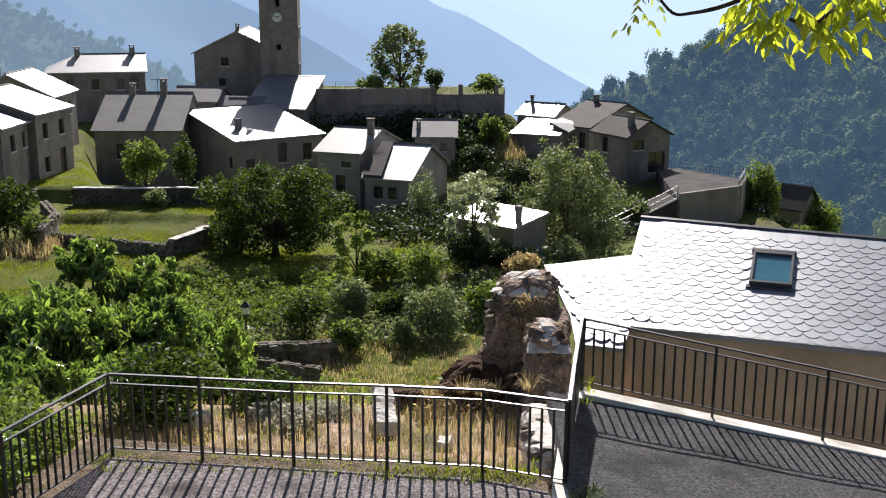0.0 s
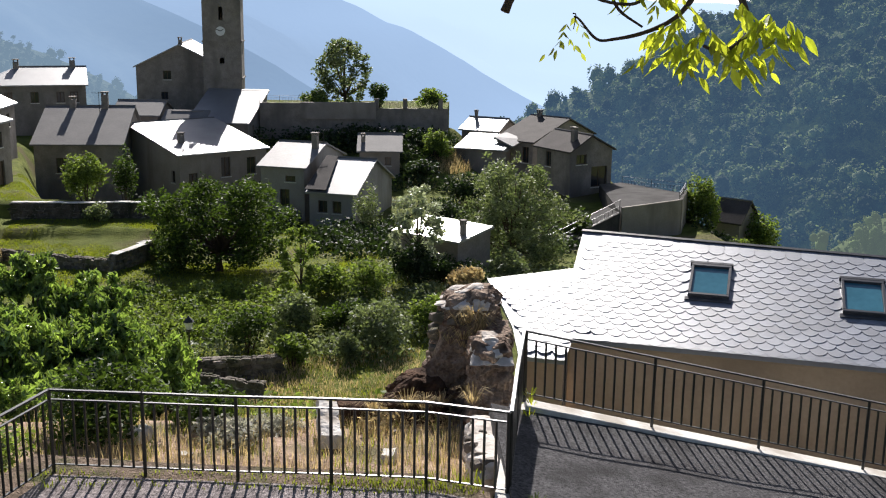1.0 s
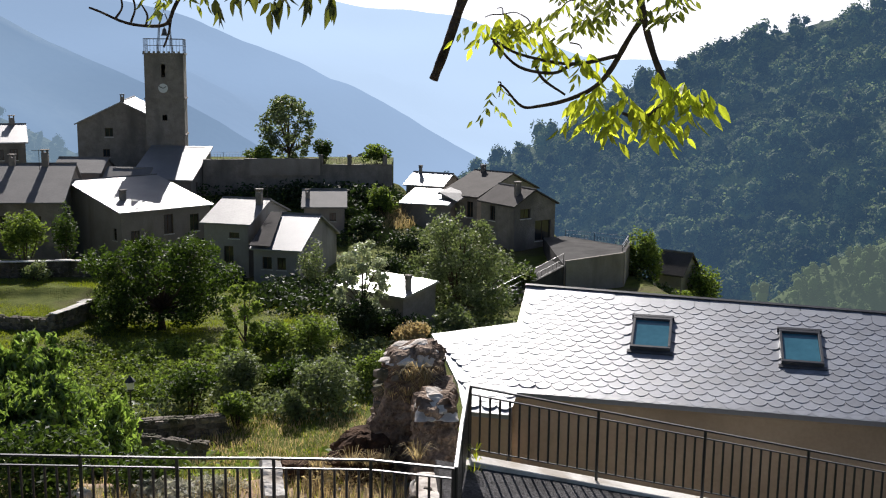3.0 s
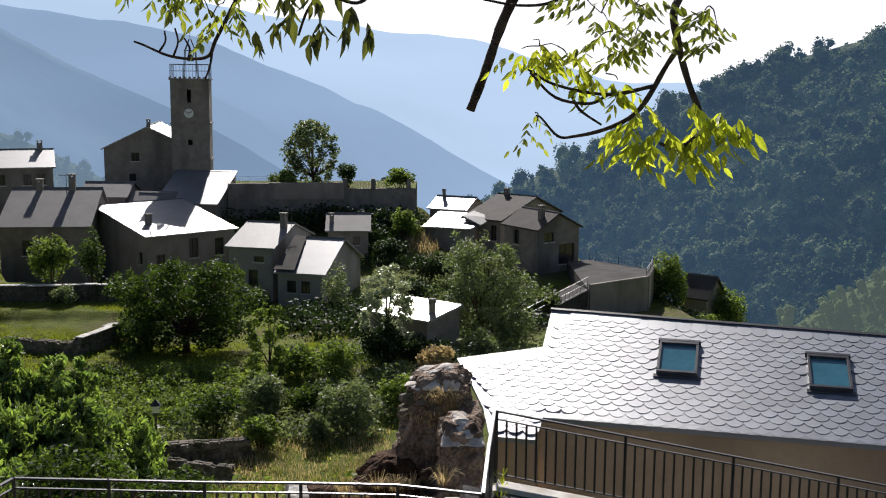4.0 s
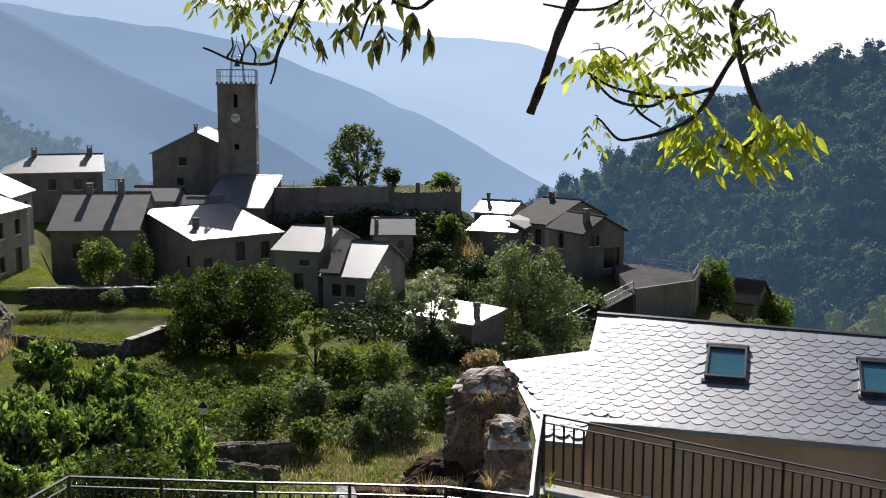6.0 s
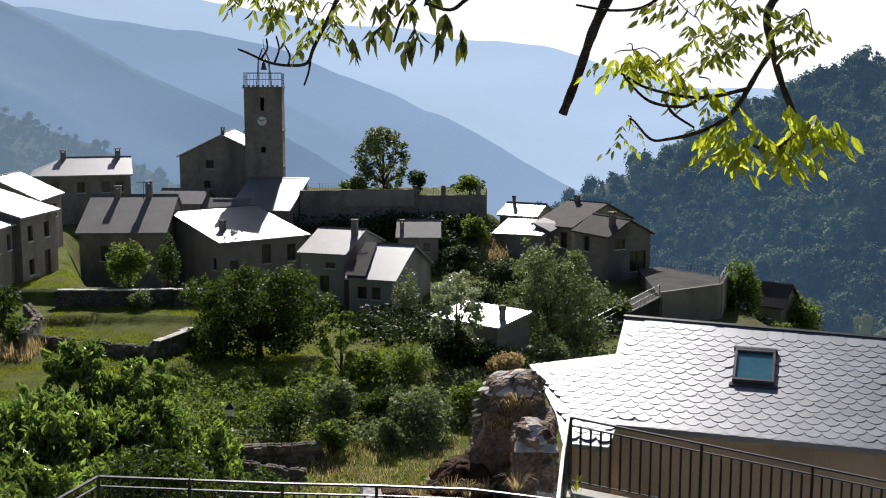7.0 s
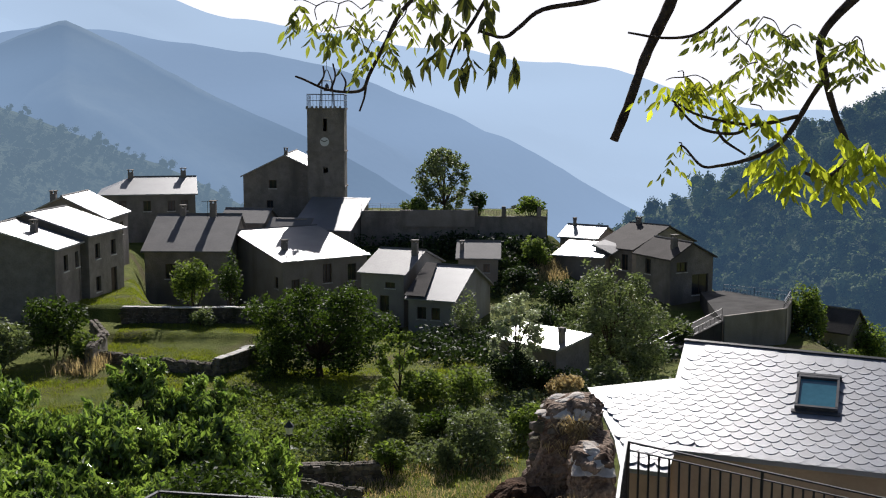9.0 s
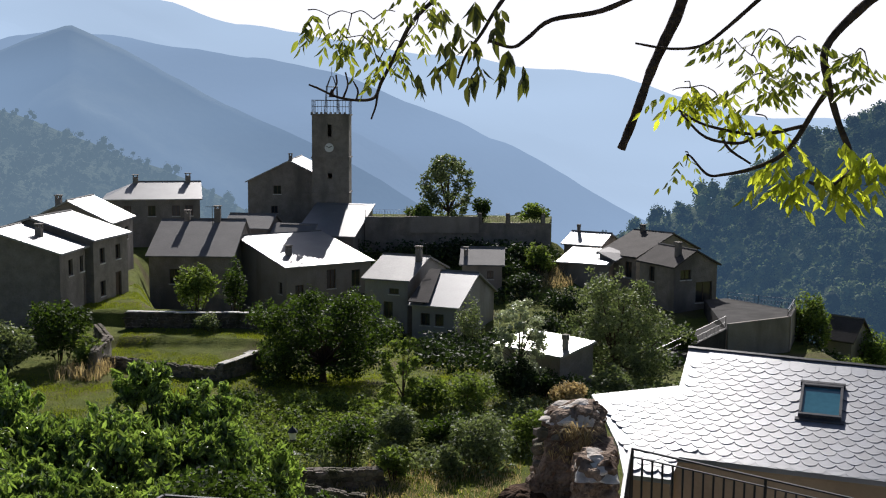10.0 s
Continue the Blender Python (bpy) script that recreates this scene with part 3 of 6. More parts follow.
house("tall stone house with glaring slate roof", (-30.5, 78.6), 84, 5.7, 9.6, -17, -9.4, 1.5, M_STONE, M_SLATE_FAR, front=[(1.0, -11.3, *V), (3.6, -11.3, *V), (1.0, -13.8, *V), (3.5, -14.2, 1.0, 1.9, True)])
house("rear stone house with glaring slate roof", (-34.4, 92.9), 93, 6.6, 7.4, -17, -9.55, 1.8, M_STONE, M_SLATE_FAR, chimneys=[(1.5, 5, 0.8, 0.5)], front=[(1.5, -11.5, *V), (4.2, -11.5, *V)])
house("long two-storey house with hipped slate roof", (-43.9, 116.9), 17, 10.2, 9, -17, -9.5, 1.55, M_STONE, M_SLATE_FAR, hip=(3.2, 0), chimneys=[(3.2, 4.3, 0.7, 0.6), (9.0, 4.4, 0.8, 0.6)], front=[(2, -11.4, *V), (4.6, -11.4, *V), (7.2, -11.4, *V), (8.6, -11.4, *V)])
house("house with dull grey slate roof", (-33.5, 100.1), 3, 7.8, 10.4, -22, -13.32, 2.76, M_STONE, M_SLATE_DULL, ridge=6.2, chimneys=[(2.3, 6.0, 0.8, 0.55), (5.3, 5.9, 1.3, 0.6)], front=[(1.9, -16.0, 0.95, 1.4), (5.0, -16.0, 0.95, 1.4)])
house("pale rendered house with glaring slate roof", (-20.0, 97.9), 39, 9.05, 10.8, -22, -13.97, 1.85, M_PLASTER_B, M_SLATE_FAR, ridge=10.2, chimneys=[(1.9, 3.2, 0.75, 0.5)], front=[(0.9, -16.9, 0.85, 1.2), (4.2, -16.3, 0.95, 1.8), (6.9, -16.3, 0.95, 1.6)], left=[(9.2, -16.6, 0.7, 1.1)])
house("small house behind with low grey roof", (-29.6, 113.0), -4, 4.6, 5.4, -18, -11.95, 1.15, M_PLASTER_B, M_SLATE_DULL)
house("low grey-roofed house below the church", (-24.5, 111.0), -8, 4.1, 2.9, -17, -13.05, 1.5, M_PLASTER_B, M_SLATE_DULL, mono=True)
house("white rendered house with pale slate roof", (-11.9, 91.1), -18, 3.9, 8.8, -20, -13.75, 1.45, M_PLASTER_W, M_SLATE_MID, chimneys=[(3.5, 3.4, 1.1, 0.5)], front=[(1.7, -17.1, 0.85, 1.45), (2.2, -15.0, 0.9, 0.5)])
TWO_TONE = house("white rendered house with two-tone slate roof", (-7.6, 87.6), -18, 3.9, 9.2, -20, -15.3, 2.1, M_PLASTER_W, M_SLATE_FAR, front=[(0.75, -17.0, 0.8, 1.0), (2.0, -17.0, 0.75, 1.0), (0.9, -18.8, 0.8, 0.6)], right=[(3, -17, 0.8, 1.0)])
_p = slab(bmesh.new(), [(-0.27, -0.27, -15.06), (1.55, -0.27, -15.06), (0.75, 4.5, -12.99), (-0.27, 4.5, -12.99)], 0.05)
part("dark_slate_slope", _p, M_SLATE_DARK, TWO_TONE, "dark slates on one side")
house("small outbuilding with stepped slate roof", (-4.2, 103.8), 0, 3.8, 6, -18, -14.2, 1.2, M_PLASTER_B, M_SLATE_DULL, chimneys=[(0.3, 1.5, 0.6, 0.4)], front=[(2.4, -15.6, 0.6, 0.8)])
house("low house with glaring lean-to roof", (5.4, 110.8), -22, 5.2, 5, -19, -14.75, 0.9, M_PLASTER_B, M_SLATE_FAR, mono=True)
house("low house with sloping slate roof", (6.2, 117.5), -28, 4.2, 5, -18, -13.6, 1.0, M_PLASTER_B, M_SLATE_FAR, chimneys=[(0.6, 2.4, 0.6, 0.3)])
DARK_ROOFED = house("stone house with dark slate roof", (9.5, 111.5), -42, 4.5, 11, -19.5, -13.85, 1.85, M_STONE, M_SLATE_DARK, ridge=6.2, chimneys=[(1.0, 6, 0.5, 0.45)], front=[(1.0, -16.2, *V), (3.2, -16.0, 0.8, 1.6)])
_m = DARK_ROOFED.matrix_basis.inverted()
part("eave_roof", slab(bmesh.new(), [_m @ Vector(q) for q in ((8.99, 109.14, -13.42), (10.77, 107.97, -14.22), (12.33, 110.32, -13.78), (10.4, 111.4, -13.2))], 0.12), M_SLATE_MID, DARK_ROOFED, "low lean-to roof catching the sun")
house("small house half hidden among trees", (27.0, 93.6), -40, 2.6, 3.6, -24, -18.5, 1.5, M_PLASTER_B, M_SLATE_DARK)
house("stone house with dark slate roof and timber balcony", (12.6, 103.1), -60, 5.1, 4.9, -20, -13.4, 1.3, M_STONE, M_SLATE_DARK, ridge=2.3, chimneys=[(3.9, 1.3, 1.0, 0.5)], front=[(1.4, -15.2, 0.8, 1.4)], right=[(0.7, -14.7, 1.2, 0.9), (2.5, -16.9, 1.9, 1.9)])
house("low shed with glaring slate roof", (-0.35, 65.9), -41, 4.7, 3.2, -17.5, -13.95, 0.42, M_STONE, M_SLATE_FAR, mono=True, chimneys=[(4.3, 1.0, 0.7, 0.3)])
house("stone church nave with gabled slate roof", (-20.0, 123.4), 95, 14, 9.4, -16, -7.65, 2.3, M_STONE, M_SLATE_FAR, name="church", chimneys=[(0.5, 4.6, 0.6, 0.4)], left=[(2.9, -9.1, 0.85, 0.95), (2.6, -11.3, 0.75, 0.85)])
house("low church annex with steep slate roof", (-22.06, 113.4), -8.5, 6.2, 7.6, -17, -12.65, 2.7, M_STONE, M_SLATE_FAR, name="church_annex", mono=True, right=[(1.8, -14.2, 0.6, 1.1), (4.6, -13.6, 0.6, 1.0)])


def bell_tower():
    H = thing("bell_tower", "square stone bell tower with clock and iron belfry", "tower", at=pose(-21.72, 121.0, 0, 0, 0, 4))
    w, top = 4.1, -0.2
    for holes, m in (([(1.75, -2.6, 0.45, 1.4), (1.75, -7.2, 0.5, 0.6)], Matrix.Identity(4)), ([], pose(w, 0, 0, 0, 0, 90)), ([(1.78, -2.6, 0.45, 1.4)], pose(w, w, 0, 0, 0, 180)), ([], pose(0, w, 0, 0, 0, -90))):
        bm = bmesh.new()
        wall_cells(bm, w - 0.5, -16, top, holes, 0.5, m)
        part("wall", bm, M_STONE, H)
    for z in (-4.95, -8.9):
        bm = bmesh.new()
        for m in (Matrix.Identity(4), pose(w, 0, 0, 0, 0, 90), pose(w, w, 0, 0, 0, 180), pose(0, w, 0, 0, 0, -90)):
            box(bm, -0.1, -0.1, z, w, -0.004, z + 0.16, m)
        part("string_course", bm, M_STONE, H)
    part("parapet_slab", cube_bm(-0.12, -0.12, top + 0.004, w + 0.12, w + 0.12, top + 0.18), M_STONE, H)
    for k in range(8):
        part("merlon", cube_bm(-0.1 + k * 0.52, -0.1, top + 0.182, 0.14 + k * 0.52, 0.2, top + 0.36), M_STONE, H)
    face = part("clock_face", tube(bmesh.new(), [(1.92, -0.10, -3.75), (1.92, -0.02, -3.75)], 0.5, 24), M_WHITE, H, "round white clock face")
    for a, l in ((60, 0.36), (-65, 0.46)):
        part("clock_hand", cube_bm(-0.04, -0.14, 0, 0.04, -0.11, l, pose(1.92, 0, -3.75, 0, a, 0)), M_FRAME, face)
    z = top + 0.18
    for (x0, y0), (x1, y1) in (((0, 0), (w, 0)), ((w, 0), (w, w)), ((w, w), (0, w)), ((0, w), (0, 0))):
        rail = part("railing", tube(bmesh.new(), [(x0, y0, z + 1.5), (x1, y1, z + 1.5)], 0.03, 5), M_FRAME, H)
        part("lower_rail", tube(bmesh.new(), [(x0, y0, z + 0.8), (x1, y1, z + 0.8)], 0.02, 5), M_FRAME, rail)
        for k in range(6):
            x, y = x0 + (x1 - x0) * k / 6, y0 + (y1 - y0) * k / 6
            part("baluster", tube(bmesh.new(), [(x, y, z), (x, y, z + 1.5)], 0.02, 5), M_FRAME, rail)
    cx = cy = w / 2
    cage = part("bell_cage", tube(bmesh.new(), [(cx - 0.7, cy, z + 3.0), (cx + 0.7, cy, z + 3.0)], 0.05, 6), M_FRAME, H, "open iron bell cage")
    for sx in (-1, 1):
        for sy in (-1, 1):
            part("cage_post", tube(bmesh.new(), [(cx + sx * 0.75, cy + sy * 0.75, z), (cx + sx * 0.55, cy + sy * 0.55, z + 3.0), (cx + sx * 0.1, cy + sy * 0.1, z + 4.2)], 0.05, 6), M_FRAME, cage)
    part("cage_ring", tube(bmesh.new(), [(cx + 0.62 * math.cos(a), cy + 0.62 * math.sin(a), z + 3.0) for a in np.linspace(0, math.tau, 17)], 0.04, 5, False), M_FRAME, cage)
    bm = tube(bmesh.new(), [(cx, cy, z + q) for q in (1.85, 1.95, 2.2, 2.5, 2.62, 2.75)], [0.42, 0.36, 0.27, 0.22, 0.12, 0.04], 14)
    part("bell", bm, M_FRAME, cage, "dark bronze bell")
    part("finial", tube(bmesh.new(), [(cx, cy, z + 4.1), (cx, cy, z + 5.2)], 0.03, 5), M_FRAME, cage)


bell_tower()


def antenna(at, h):
    A = thing("antenna", "thin metal roof antenna on a pole", "antenna", at=at)
    part("mast", tube(bmesh.new(), [(0, 0, -0.4), (0, 0, h)], 0.025, 6), M_FRAME, A)
    boom = part("boom", tube(bmesh.new(), [(-0.6, 0.1, h - 0.1), (0.6, -0.1, h - 0.1)], 0.02, 5), M_FRAME, A)
    for k in range(6):
        x = -0.5 + k * 0.2
        part("element", tube(bmesh.new(), [(x, -0.1 * x / 0.6 - 0.3, h - 0.1), (x, -0.1 * x / 0.6 + 0.3, h - 0.1)], 0.012, 4), M_FRAME, boom)
    return A


antenna((-6.9, 94.0, -12.5), 1.5)
antenna((-25.5, 93.2, -9.3), 1.3)

# ---- walls and terraces of the village ----
def rough_block(name, size, at, material, seed, label="", category="", parent=None, amp=0.12, cuts=9, taper=0.12, kind="", turn=0.0, fade=0.35, stones=1.0):
    """A weathered masonry or rock block: a subdivided box pushed in and out by noise."""
    bm = bmesh.new()
    bmesh.ops.create_cube(bm, size=1.0)
    bmesh.ops.subdivide_edges(bm, edges=bm.edges, cuts=cuts, use_grid_fill=True)
    for v in bm.verts:
        p = v.co.copy()
        k = 1 - taper * (p.z + 0.5)
        q = Vector((p.x * size[0] * k, p.y * size[1] * k, p.z * size[2]))
        n = Vector((p.x / max(size[1], 0.1), p.y, p.z)).normalized()
        d = noise.fractal(q * 1.1 + Vector((seed, 0, 0)), 0.8, 2.0, 4) + fade * noise.noise(q * 5 + Vector((0, seed, 0)))
        near = noise.voronoi(Vector((q.x * 2.6 + seed, q.y * 2.6 + seed, q.z * 3.8)))[0]
        cell = min(near[1] - near[0], 0.35) * 2.2
        v.co = q + n * amp * (d * 0.9 + cell * stones)
    ob = mesh_ob(name, bm, material, parent, label, smooth=False)
    ob.matrix_basis = pose(*at, 0, 0, turn)
    if category:
        tagged(ob, label, category, kind=kind)
    return ob


STONES = []
for _k in range(6):
    _bm = bmesh.new()
    _rng = random.Random(_k)
    box(_bm, -0.5, -0.5, -0.5, 0.5, 0.5, 0.5, None, 0.2)
    for _v in _bm.verts:
        _v.co *= 1 + _rng.uniform(-0.2, 0.14)
    _me = bpy.data.meshes.new("stone")
    _bm.to_mesh(_me)
    _bm.free()
    _me.materials.append(M_STONEPIECE)
    STONES.append(_me)


def dry_wall(label, line, top, height, thick=0.45, stone=0.38, coping=None, single=True, seed=1):
    """A dry-stone wall along a plan line: a rubble core with stones bedded on its faces."""
    W = thing("garden_wall", label, "wall")
    rng = random.Random(seed)
    bm = bmesh.new()
    for (x0, y0, *_), (x1, y1, *_) in zip(line, line[1:]):
        d = Vector((x1 - x0, y1 - y0)); n = Vector((-d.y, d.x)).normalized() * thick * 0.4
        prism(bm, [(x0 - n.x, y0 - n.y), (x1 - n.x, y1 - n.y), (x1 + n.x, y1 + n.y), (x0 + n.x, y0 + n.y)], top - height - 0.6, top - 0.16)
    part("core", bm, M_STONE, W)
    Vj, Fj = [], []
    for (x0, y0, *_), (x1, y1, *_) in zip(line, line[1:]):
        L = math.hypot(x1 - x0, y1 - y0)
        ang = math.atan2(y1 - y0, x1 - x0)
        z = top - height - 0.2
        while z < top - 0.02:
            h = stone * rng.uniform(0.35, 0.8)
            h = min(h, max(0.08, top - z + rng.uniform(-0.05, 0.02)))
            s = -rng.uniform(0, stone * 0.5)
            while s < L:
                w = stone * rng.uniform(0.45, 1.6)
                if z + h > top - 0.05 and not coping and rng.random() < 0.12:
                    s += w
                    continue
                for side in ((-1, 1) if z + h > top - 0.1 else (-1,)):
                    off = side * thick * 0.32 + rng.uniform(-0.03, 0.03)
                    m = Matrix.Translation((x0 + math.cos(ang) * (s + w / 2) - math.sin(ang) * off, y0 + math.sin(ang) * (s + w / 2) + math.cos(ang) * off, z + h / 2)) @ pose(0, 0, 0, rng.uniform(-9, 9), rng.uniform(-9, 9), math.degrees(ang) + rng.uniform(-10, 10)) @ Matrix.Diagonal((w * 0.97, thick * rng.uniform(0.42, 0.6), h * rng.uniform(0.85, 1.15), 1))
                    me = rng.choice(STONES)
                    if single:
                        ob = new("stone", me); ob.parent = W; ob.matrix_basis = m
                    else:
                        k = len(Vj)
                        Vj += [tuple(m @ v.co) for v in me.vertices]
                        Fj += [[k + i for i in p.vertices] for p in me.polygons]
                s += w
            z += h
    if Vj:
        tagged(raw("stonework", Vj, Fj, M_STONEPIECE, W), kind="stuff")
    if coping:
        for (x0, y0, *_), (x1, y1, *_) in zip(line, line[1:]):
            L = math.hypot(x1 - x0, y1 - y0); n = max(1, round(L / 1.1))
            for k in range(n):
                m = Matrix.Translation((x0, y0, 0)) @ pose(0, 0, 0, 0, 0, math.degrees(math.atan2(y1 - y0, x1 - x0)))
                part("coping_stone", cube_bm(L * k / n + 0.01, -thick * 0.6, top + 0.003 + rng.uniform(0, 0.03), L * (k + 1) / n - 0.01, thick * 0.6, top + 0.07 + rng.uniform(0, 0.03), m @ pose(0, 0, 0, rng.uniform(-1, 1), 0, rng.uniform(-0.6, 0.6)), 0.02), M_CONCRETE, W)
    return W


dry_wall("retaining wall with pale coping below the house", [(-26.6, 74.2), (-16.4, 75.0)], -13.95, 1.1, 0.4, 0.42, coping=True, single=False, seed=2)
dry_wall("weathered dry-stone wall along the lawn", [(-26.8, 66.4), (-21.5, 64.6), (-17.0, 63.0)], -15.15, 0.6, 0.45, 0.38, single=True, seed=3)
dry_wall("dry-stone wall end with pale coping", [(-17.0, 63.0), (-15.6, 66.8)], -14.9, 1.4, 0.45, 0.4, coping=True, single=False, seed=4)
dry_wall("curved low garden wall of rubble", [(-10.4, 47.4), (-9.2, 46.2), (-7.6, 46.5), (-5.6, 46.9)], -15.62, 0.85, 0.45, 0.34, single=True, seed=5)
dry_wall("crumbling low edging wall", [(-9.0, 45.6), (-7.4, 44.8), (-5.9, 44.3)], -15.95, 0.5, 0.35, 0.32, single=True, seed=6)
dry_wall("broken stone wall running up the slope", [(-27.8, 72.0), (-25.6, 68.0), (-25.0, 64.0)], -14.4, 1.3, 0.5, 0.45, single=False, seed=7)


def church_square():
    bm = prism(bmesh.new(), [(-15.2, 116.9), (4.6, 117.8), (5.2, 127), (-16, 127)], -18, -11.6)
    tagged(mesh_ob("church_square", bm, M_GROUND), "raised church square of grass and gravel", "square", kind="structure")
    W = thing("square_wall", "tall stone retaining wall of the church square", "wall")
    part("lower_wall", prism(bmesh.new(), [(-15.2, 116.4), (4.7, 117.3), (4.7, 117.75), (-15.2, 116.85)], -18.5, -11.62), M_STONE, W)
    part("parapet", prism(bmesh.new(), [(-10.9, 116.3), (-3.0, 116.66), (-3.0, 117.15), (-10.9, 116.8)], -12.6, -10.85), M_PLASTER_B, W, "pale rendered parapet panel")
    part("parapet", prism(bmesh.new(), [(-15.2, 116.42), (-10.9, 116.62), (-10.9, 116.95), (-15.2, 116.75)], -11.61, -10.95), M_STONE, W)
    part("parapet", prism(bmesh.new(), [(-2.99, 116.97), (4.7, 117.32), (4.7, 117.65), (-2.99, 117.3)], -11.61, -11.5), M_STONE, W)
    for x in (-2.9, 0.1, 3.9):
        part("pillar", cube_bm(x - 0.22, 116.95 + 0.045 * x, -11.6, x + 0.22, 117.6 + 0.045 * x, -10.45, None, 0.03), M_STONE, W)
    railing("slim grey railing on the church square wall", [(-15.2, 116.7), (-13.1, 116.8), (-10.95, 116.9)], [-10.96] * 3, 0.75, 0.3, 0.2, 0.1, 0.012, 0.018)
    railing("pale railing between stone pillars", [(-2.7, 117.2), (-0.1, 117.3)], [-11.5] * 2, 0.85, 0.3, 0.2, 0.1, 0.012, 0.02)
    railing("pale railing beside the square shrubs", [(0.35, 117.35), (3.65, 117.5)], [-11.5] * 2, 0.85, 0.3, 0.2, 0.1, 0.012, 0.02)


def ramp_terrace():
    poly = [(10.2, 77.5), (16.8, 83.0), (21.9, 85.2), (24.2, 92.0), (20.4, 101.0), (18.0, 99.4)]
    top = [-17.1, -16.0, -15.75, -16.05, -16.6, -16.5]
    tagged(mesh_ob("ramp", prism(bmesh.new(), poly[1:], -24, top[1:]), M_RAMP), "grey concrete terrace beside the stone house", "terrace", kind="structure")
    bm = prism(bmesh.new(), [(10.2, 76.0), (16.75, 82.9), (16.2, 85.6), (9.2, 78.4)], -24, [-17.4, -16.02, -16.02, -17.4])
    tagged(mesh_ob("ramp_lower", bm, M_RAMP), "narrow concrete ramp leading down to the alley", "ramp", kind="structure")
    W = thing("parapet", "pale kerb parapet along the terrace edge", "parapet")
    for (a, za), (b, zb) in zip(list(zip(poly, top))[1:3], list(zip(poly, top))[2:4]):
        d = (Vector(b) - Vector(a)).normalized(); n = Vector((d.y, -d.x)) * 0.25
        bm = prism(bmesh.new(), [(a[0] + n.x, a[1] + n.y), (b[0] + n.x, b[1] + n.y), b, a], [za - 3] * 4, [za + 0.42, zb + 0.42, zb + 0.42, za + 0.42])
        part("kerb_wall", bm, M_PLASTER_B, W)
    railing("grey tube railing down the ramp", [(10.3, 76.2), (13.5, 79.5), (16.7, 82.9)], [-17.4, -16.7, -16.0], 1.0, 0.5, 0.45, 0.1, 0.018, 0.022)
    railing("tube railing at the back of the terrace", [(24.0, 92.2), (22.2, 96.6), (20.4, 100.8)], [-15.85, -16.3, -16.7], 0.7, 0.5, 0.32, 0.1, 0.018, 0.026)
    railing("tube railing beside the terrace kerb", [(21.95, 85.4), (23.1, 88.8), (24.1, 91.9)], [-15.35, -15.5, -15.65], 0.55, 0.5, 0.25, 0.1, 0.02, 0.035)


def lamp_post():
    L = thing("street_lamp", "slender black street lamp with glass lantern", "lamp", at=(-9.05, 45.0, -16.5))
    part("pole", tube(bmesh.new(), [(0, 0, 0), (0, 0, 0.5), (0, 0, 0.55), (0, 0, 2.55)], [0.09, 0.08, 0.045, 0.035], 8), M_IRON, L)
    lan = part("lantern", tube(bmesh.new(), [(0, 0, 2.55), (0, 0, 2.62), (0, 0, 2.66)], [0.05, 0.14, 0.14], 6), M_IRON, L)
    part("glass", tube(bmesh.new(), [(0, 0, 2.662), (0, 0, 2.98)], [0.12, 0.20], 6), M_WHITE, lan, "milky lantern glass")
    part("lantern_roof", tube(bmesh.new(), [(0, 0, 2.982), (0, 0, 3.08), (0, 0, 3.2), (0, 0, 3.27)], [0.25, 0.18, 0.05, 0.02], 6), M_IRON, lan)


def rubble(parent, at, size, turn, seed, n, lo=0.22, hi=0.48):
    """Irregular stones bedded over the faces and the top of a ruined wall."""
    rng = random.Random(seed)
    m0 = pose(*at, 0, 0, turn)
    for k in range(n):
        w, d, h = rng.uniform(lo, hi), rng.uniform(lo, hi) * 0.8, rng.uniform(lo, hi) * 0.62
        face = rng.random()
        x, y, z = (rng.uniform(-0.5, 0.5) * size[0], rng.uniform(-0.5, 0.5) * size[1], rng.uniform(-0.45, 0.5) * size[2])
        if face < 0.42:
            y = -0.5 * size[1]
        elif face < 0.7:
            x = -0.5 * size[0]
        else:
            z = 0.5 * size[2]
        k2 = 1 - 0.10 * (z / size[2] + 0.5)
        ob = new("stone", rng.choice(STONES))
        ob.parent = parent
        ob.matrix_basis = m0 @ Matrix.Translation((x * k2, y * k2, z)) @ pose(0, 0, 0, rng.uniform(-16, 16), rng.uniform(-16, 16), rng.uniform(-35, 35)) @ Matrix.Diagonal((w, d, h, 1))


